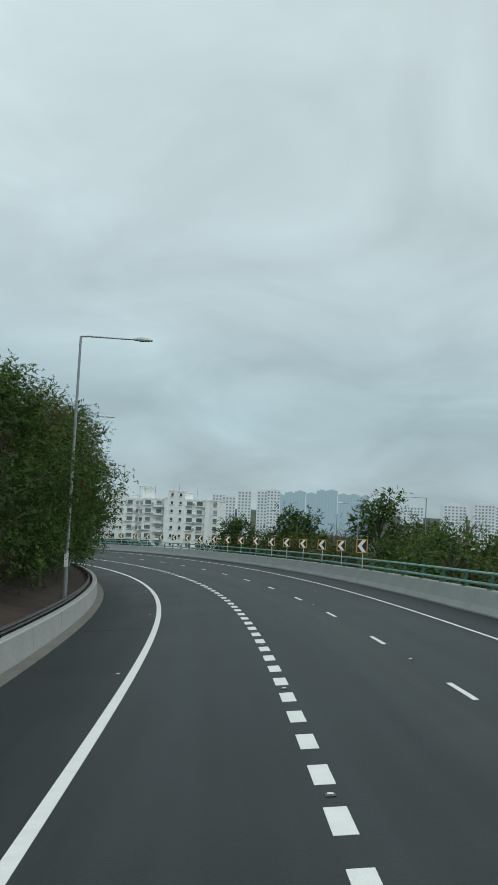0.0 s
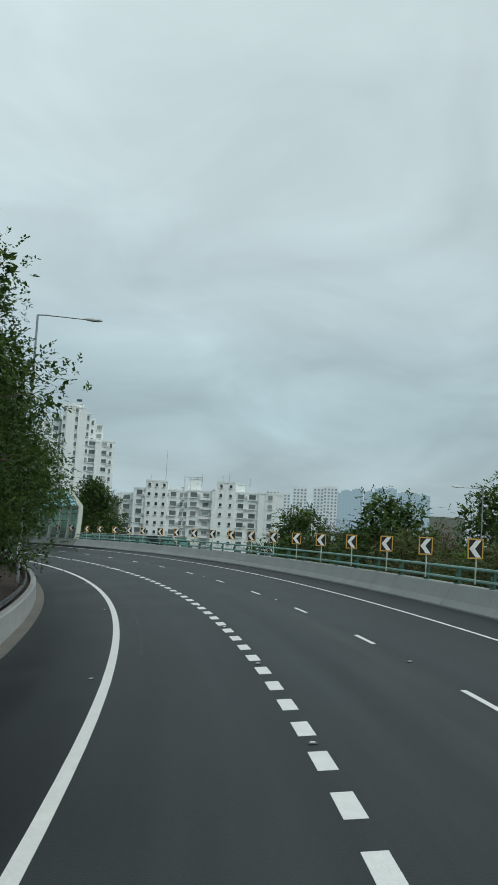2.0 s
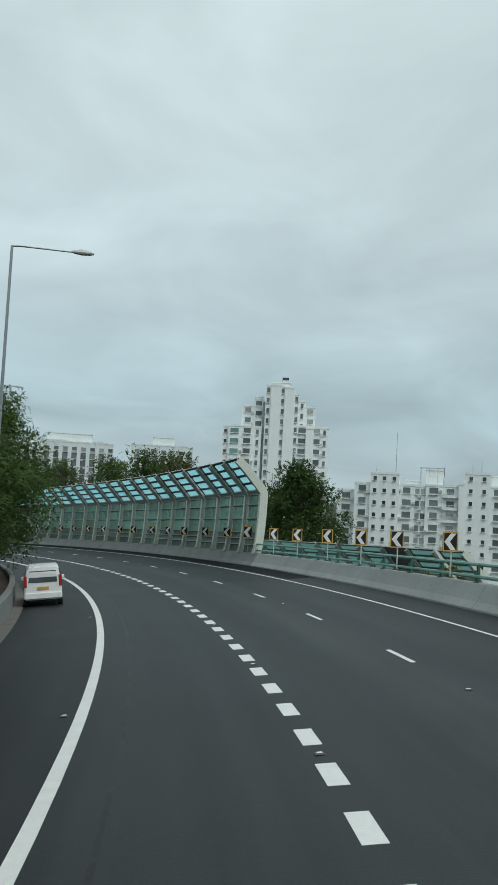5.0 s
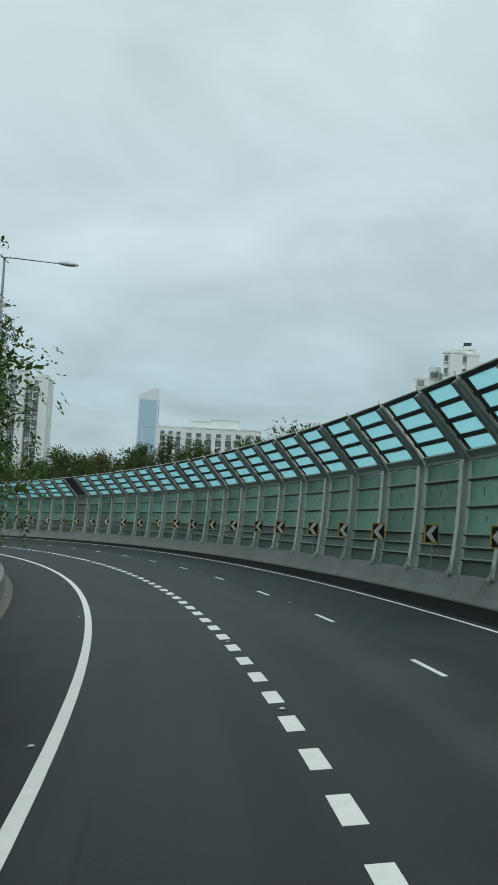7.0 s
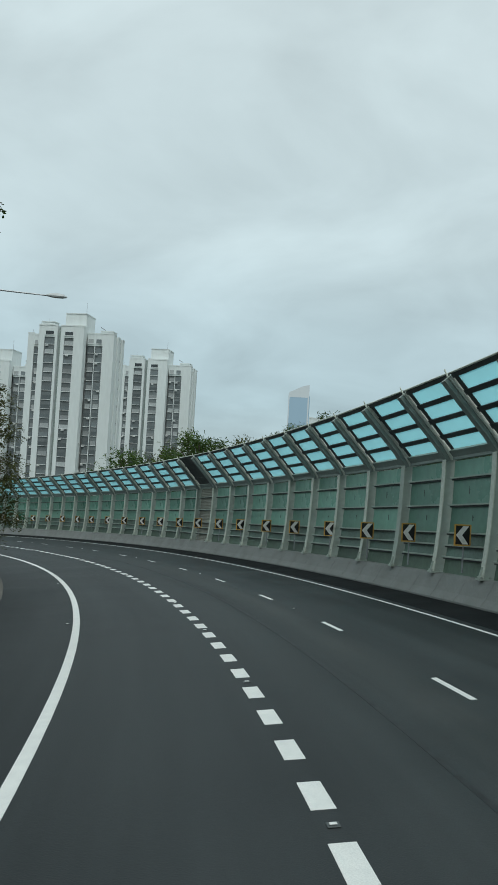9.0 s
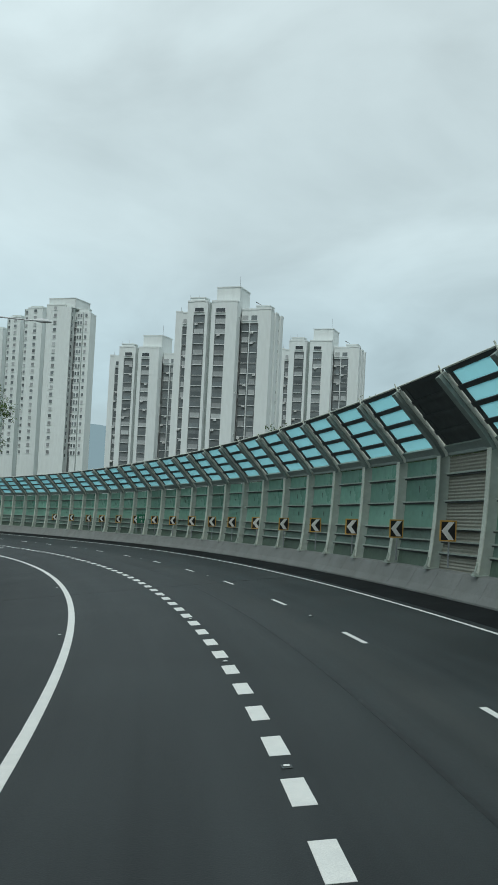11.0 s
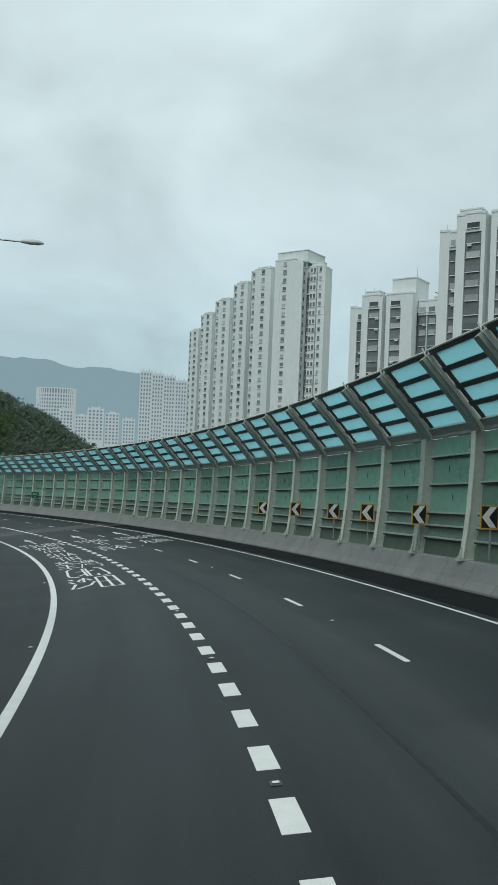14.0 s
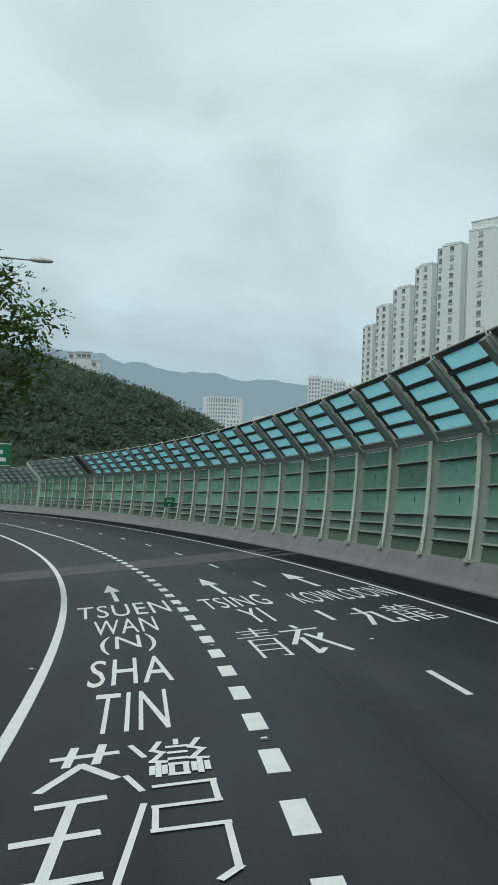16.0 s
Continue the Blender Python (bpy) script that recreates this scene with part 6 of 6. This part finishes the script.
# ---------- joints and repairs in the surface ----------
M["oldasphalt"] = material("worn_grey_asphalt", (0.085, 0.085, 0.08), 0.85, vary=0.2, scale=0.6, fine=14, bump=0.3, tint=(0.055, 0.056, 0.054), coords="Object")
M["tar"] = material("tar_seal", (0.0165, 0.0195, 0.0205), 0.56, vary=0.2, scale=3, spec=0.30)
patch = swept("pavement_patch", [(-5.5, 0.0), (-5.5, 0.003), (10.8, 0.003), (10.8, 0.0)], 347.6, 352.6, M["oldasphalt"], None, 1.0)
tagged(patch, "worn grey transverse band of older asphalt", "road surface", kind="structure")
for s0, w, o0, o1, lab in ((247.3, 0.05, -5.5, 10.8, "tar seam"), (347.5, 0.09, -5.5, 10.8, "tar seam"), (352.6, 0.09, -5.5, 10.8, "tar seam"), (30.5, 0.04, -5.5, -2.6, "tar seam")):
    seam = swept("tar_seam", [(o0, 0.0), (o0, 0.0042), (o1, 0.0042), (o1, 0.0)], s0 - w / 2, s0 + w / 2, M["tar"], None, 1.0)
    tagged(seam, "thin dark tar seam across the carriageway", "road surface", kind="structure")
# long seam between the paving strips
for a, b in ((160, 246), (252, 345)):
    seam = swept("tar_seam", [(3.34, 0.0), (3.34, 0.0036), (3.42, 0.0036), (3.42, 0.0)], a, b, M["tar"], None, 3.0)
    tagged(seam, "thin dark tar seam along the outer lanes", "road surface", kind="structure")

seam = swept("tar_seam", [(-1.54, 0.0), (-1.54, 0.0036), (-1.46, 0.0036), (-1.46, 0.0)], 58, 142, M["tar"], None, 3.0)
tagged(seam, "thin dark tar seam along the slow lane", "road surface", kind="structure")

# ---------- dark beam behind the inner parapet ----------
M["oldsteel"] = material("weathered_dark_steel", (0.07, 0.07, 0.068), 0.6, metal=0.3, vary=0.2, scale=2, fine=20)
beam = thing("crash_beam", "weathered dark steel crash beam behind the inner parapet", "crash barrier")
swept("beam", [(-6.60, 0.86), (-6.56, 0.94), (-6.62, 1.00), (-6.56, 1.06), (-6.60, 1.14), (-6.66, 1.14), (-6.68, 1.00), (-6.66, 0.86)], S_START, 132, M["oldsteel"], beam, 2.0)
for i in range(44):
    bm = bmesh.new()
    box(bm, -0.05, 0.05, -0.06, 0.06, -0.3, 0.42)
    ob = part("post", bm, M["oldsteel"], beam)
    ob.matrix_basis = stand(S_START + 2 + 3.9 * i, -6.74, 0.70)

# ---------- reflecting road studs ----------


def road_stud():
    c = thing("road_stud", "small cast road stud with a pale reflector", "road stud", group="road studs")
    bm = bmesh.new()
    box(bm, -0.075, 0.075, -0.08, 0.08, 0.0, 0.012, bevel=0.004)
    part("housing", bm, M["darkframe"], c)
    bm = bmesh.new()
    box(bm, -0.045, 0.045, -0.03, 0.03, 0.012, 0.03, bevel=0.008)
    part("reflector", bm, M["white"], c)
    return c


stud = road_stud()
spots = [(min(DASHES, key=lambda d: abs(d + 1.0 - s)) + 1.0, 1.49) for s in (55.32 + 8.15 * i for i in range(-8, 40))] + [(72.25 + 17.93 * i, 5.17) for i in range(-5, 18)] + [(72.5 + 17.93 * i, -2.68) for i in range(-5, 18)]
for i, (s, o) in enumerate(spots):
    m = stand(s, o, 0.004) @ pose(0, 0, 0, -3.0, -5.5, 0)
    if i == 0:
        stud.matrix_basis = m
    else:
        copy_thing(stud, m)

# ---------- kilometre plate on the barrier ----------
M["kmgreen"] = material("green_sign_sheet", (0.02, 0.16, 0.09), 0.45, vary=0.1)
for n_, (s, o) in enumerate(((288.5, 10.95), (379.0, 10.95))):
    km = thing("kilometre_plate", "small green distance plate on a post", "road sign", stand(s, o, 0.85, 8))
    bm = bmesh.new()
    tube(bm, [(0.1, 0.06, 0.0), (0.1, 0.06, 2.0)], 0.035, 6)
    part("post", bm, M["steel"], km)
    bm = bmesh.new()
    box(bm, -0.52, 0.60, -0.012, 0.012, 1.15, 2.0, bevel=0.004)
    part("board", bm, M["kmgreen"], km)
    for body, z, size in (("66.0", 1.62, 0.34), ("B", 1.22, 0.30)):
        cu = bpy.data.curves.new("digits", "FONT")
        cu.body, cu.size, cu.align_x, cu.extrude = body, size, "CENTER", 0.002
        tmp = bpy.data.objects.new("digits", cu)
        me = bpy.data.meshes.new_from_object(tmp)
        bpy.data.objects.remove(tmp)
        me.materials.append(M["white"])
        ob = part("digits", me, None, km)
        ob.matrix_basis = pose(0.0, -0.017, z, 90, 0, 0)

# direction sign on a cantilever gantry farther down the road
gantry = thing("gantry_sign", "green direction sign on a grey cantilever gantry", "road sign", stand(395.0, -7.3, 0.9))
bm = bmesh.new()
box(bm, -0.25, 0.25, -0.25, 0.25, -1.2, 7.6, bevel=0.03)
part("column", bm, M["steel"], gantry)
bm = bmesh.new()
for z in (6.4, 7.4):
    box(bm, -0.25, 5.9, -0.15, 0.15, z - 0.12, z + 0.12)
for i in range(6):
    box(bm, 0.5 + i, 0.62 + i, -0.1, 0.1, 6.5, 7.3)
part("arm", bm, M["steel"], gantry)
bm = bmesh.new()
box(bm, 2.2, 6.0, -0.32, -0.26, 6.6, 9.0, bevel=0.01)
part("board", bm, material("green_direction_sheet", (0.02, 0.16, 0.09), 0.45, vary=0.1), gantry)
for z0, z1, x0, x1 in ((6.62, 6.70, 2.22, 5.98), (8.90, 8.98, 2.22, 5.98), (7.9, 8.3, 2.8, 5.2), (7.1, 7.5, 2.8, 5.5)):
    bm = bmesh.new()
    box(bm, x0, x1, -0.33, -0.321, z0, z1)
    part("bar", bm, M["white"], gantry)

# lamps of the lower road
for s, o, top in ((96.7, 43.0, 5.8), (106.2, 39.1, 5.4)):
    p = at(s, o, top)
    gz = ground_z(p.x, p.y)
    l2 = street_lamp(p.z - gz)
    l2["label"] = "slender street lamp rising from the lower road"
    l2.matrix_basis = pose(p.x, p.y, gz, 0, 0, math.degrees(heading(s)) + 180)

# ---------- white people carrier on the hard shoulder ----------


def people_carrier(m):
    car = thing("people_carrier", "white people carrier with dark rear window", "car", m)
    white, dark, red, tyre = material("white_car_paint", (0.72, 0.73, 0.72), 0.25, vary=0.03), M["glass"], material("red_lamp_lens", (0.35, 0.02, 0.02), 0.2, vary=0.1), material("tyre_rubber", (0.02, 0.02, 0.02), 0.85, vary=0.2)
    # body: cross sections from tail to nose
    secs = [(-2.25, 0.78, 0.42, 1.0, 1.55), (-2.2, 0.86, 0.32, 1.05, 1.80), (-1.6, 0.88, 0.28, 1.08, 1.92), (0.2, 0.88, 0.26, 1.06, 1.92), (1.0, 0.87, 0.26, 1.04, 1.74), (1.6, 0.86, 0.26, 0.98, 1.20), (2.2, 0.82, 0.30, 0.85, 0.95), (2.4, 0.70, 0.40, 0.70, 0.78)]
    bm = bmesh.new()
    rings = []
    for y, w, z0, zb, z1 in secs:
        tw = w * (0.84 if z1 > 1.3 else 0.95)
        prof = [(-w * 0.92, z0), (-w, z0 + 0.15), (-w, zb), (-tw, z1 - 0.10), (-tw * 0.86, z1), (tw * 0.86, z1), (tw, z1 - 0.10), (w, zb), (w, z0 + 0.15), (w * 0.92, z0)]
        rings.append([bm.verts.new((x, y, z)) for x, z in prof])
    for u, v in zip(rings, rings[1:]):
        for k in range(10):
            bm.faces.new((u[k], u[(k + 1) % 10], v[(k + 1) % 10], v[k]))
    bm.faces.new(rings[0])
    bm.faces.new(rings[-1])
    bmesh.ops.recalc_face_normals(bm, faces=bm.faces)
    body = part("body", bm, white, car)
    for p in body.data.polygons:
        p.use_smooth = False
    bm = bmesh.new()
    vs = [bm.verts.new(q) for q in ((-0.66, -2.262, 1.12), (0.66, -2.262, 1.12), (0.60, -2.235, 1.66), (-0.60, -2.235, 1.66), (-0.64, -2.24, 1.14), (0.64, -2.24, 1.14), (0.58, -2.2, 1.64), (-0.58, -2.2, 1.64))]
    for q in ((0, 1, 2, 3), (7, 6, 5, 4), (0, 4, 5, 1), (1, 5, 6, 2), (2, 6, 7, 3), (3, 7, 4, 0)):
        bm.faces.new([vs[i] for i in q])
    part("rear_window", bm, dark, car)
    for sx in (-1, 1):
        bm = bmesh.new()
        q = [(sx * 0.885, -1.9, 1.14), (sx * 0.885, 0.9, 1.12), (sx * 0.80, 0.65, 1.62), (sx * 0.775, -1.8, 1.72)]
        a = [bm.verts.new(v) for v in q]
        b = [bm.verts.new((v[0] + sx * 0.012, v[1], v[2])) for v in q]
        bm.faces.new(a)
        bm.faces.new(b[::-1])
        for i in range(4):
            bm.faces.new((a[i], a[(i + 1) % 4], b[(i + 1) % 4], b[i]))
        bmesh.ops.recalc_face_normals(bm, faces=bm.faces)
        part("side_window", bm, dark, car)
        bm = bmesh.new()
        box(bm, sx * 0.80 - 0.07, sx * 0.80 + 0.07, -2.28, -2.16, 0.92, 1.45, bevel=0.02)
        part("tail_lamp", bm, red, car)
        bm = bmesh.new()
        box(bm, sx * 0.98 - 0.09, sx * 0.98 + 0.09, 0.85, 0.98, 1.08, 1.26, bevel=0.03)
        part("wing_mirror", bm, white, car)
        for y in (-1.4, 1.45):
            bm = bmesh.new()
            tube(bm, [(sx * 0.68, y, 0.31), (sx * 0.89, y, 0.31)], 0.31, 18)
            wheel = part("wheel", bm, tyre, car)
            bm = bmesh.new()
            tube(bm, [(sx * 0.885, y, 0.31), (sx * 0.905, y, 0.31)], 0.19, 12)
            part("rim", bm, M["steel"], wheel)
    bm = bmesh.new()
    box(bm, -0.86, 0.86, -2.36, -2.18, 0.36, 0.66, bevel=0.04)
    part("bumper", bm, white, car)
    bm = bmesh.new()
    box(bm, -0.26, 0.26, -2.30, -2.255, 0.80, 0.92)
    part("registration_plate", bm, M["yellow"], car, "plain yellow rear plate")
    return car


people_carrier(stand(135.0, -4.6, 0.0) @ pose(0, 0, 0, -3.0, -5.5, 0))
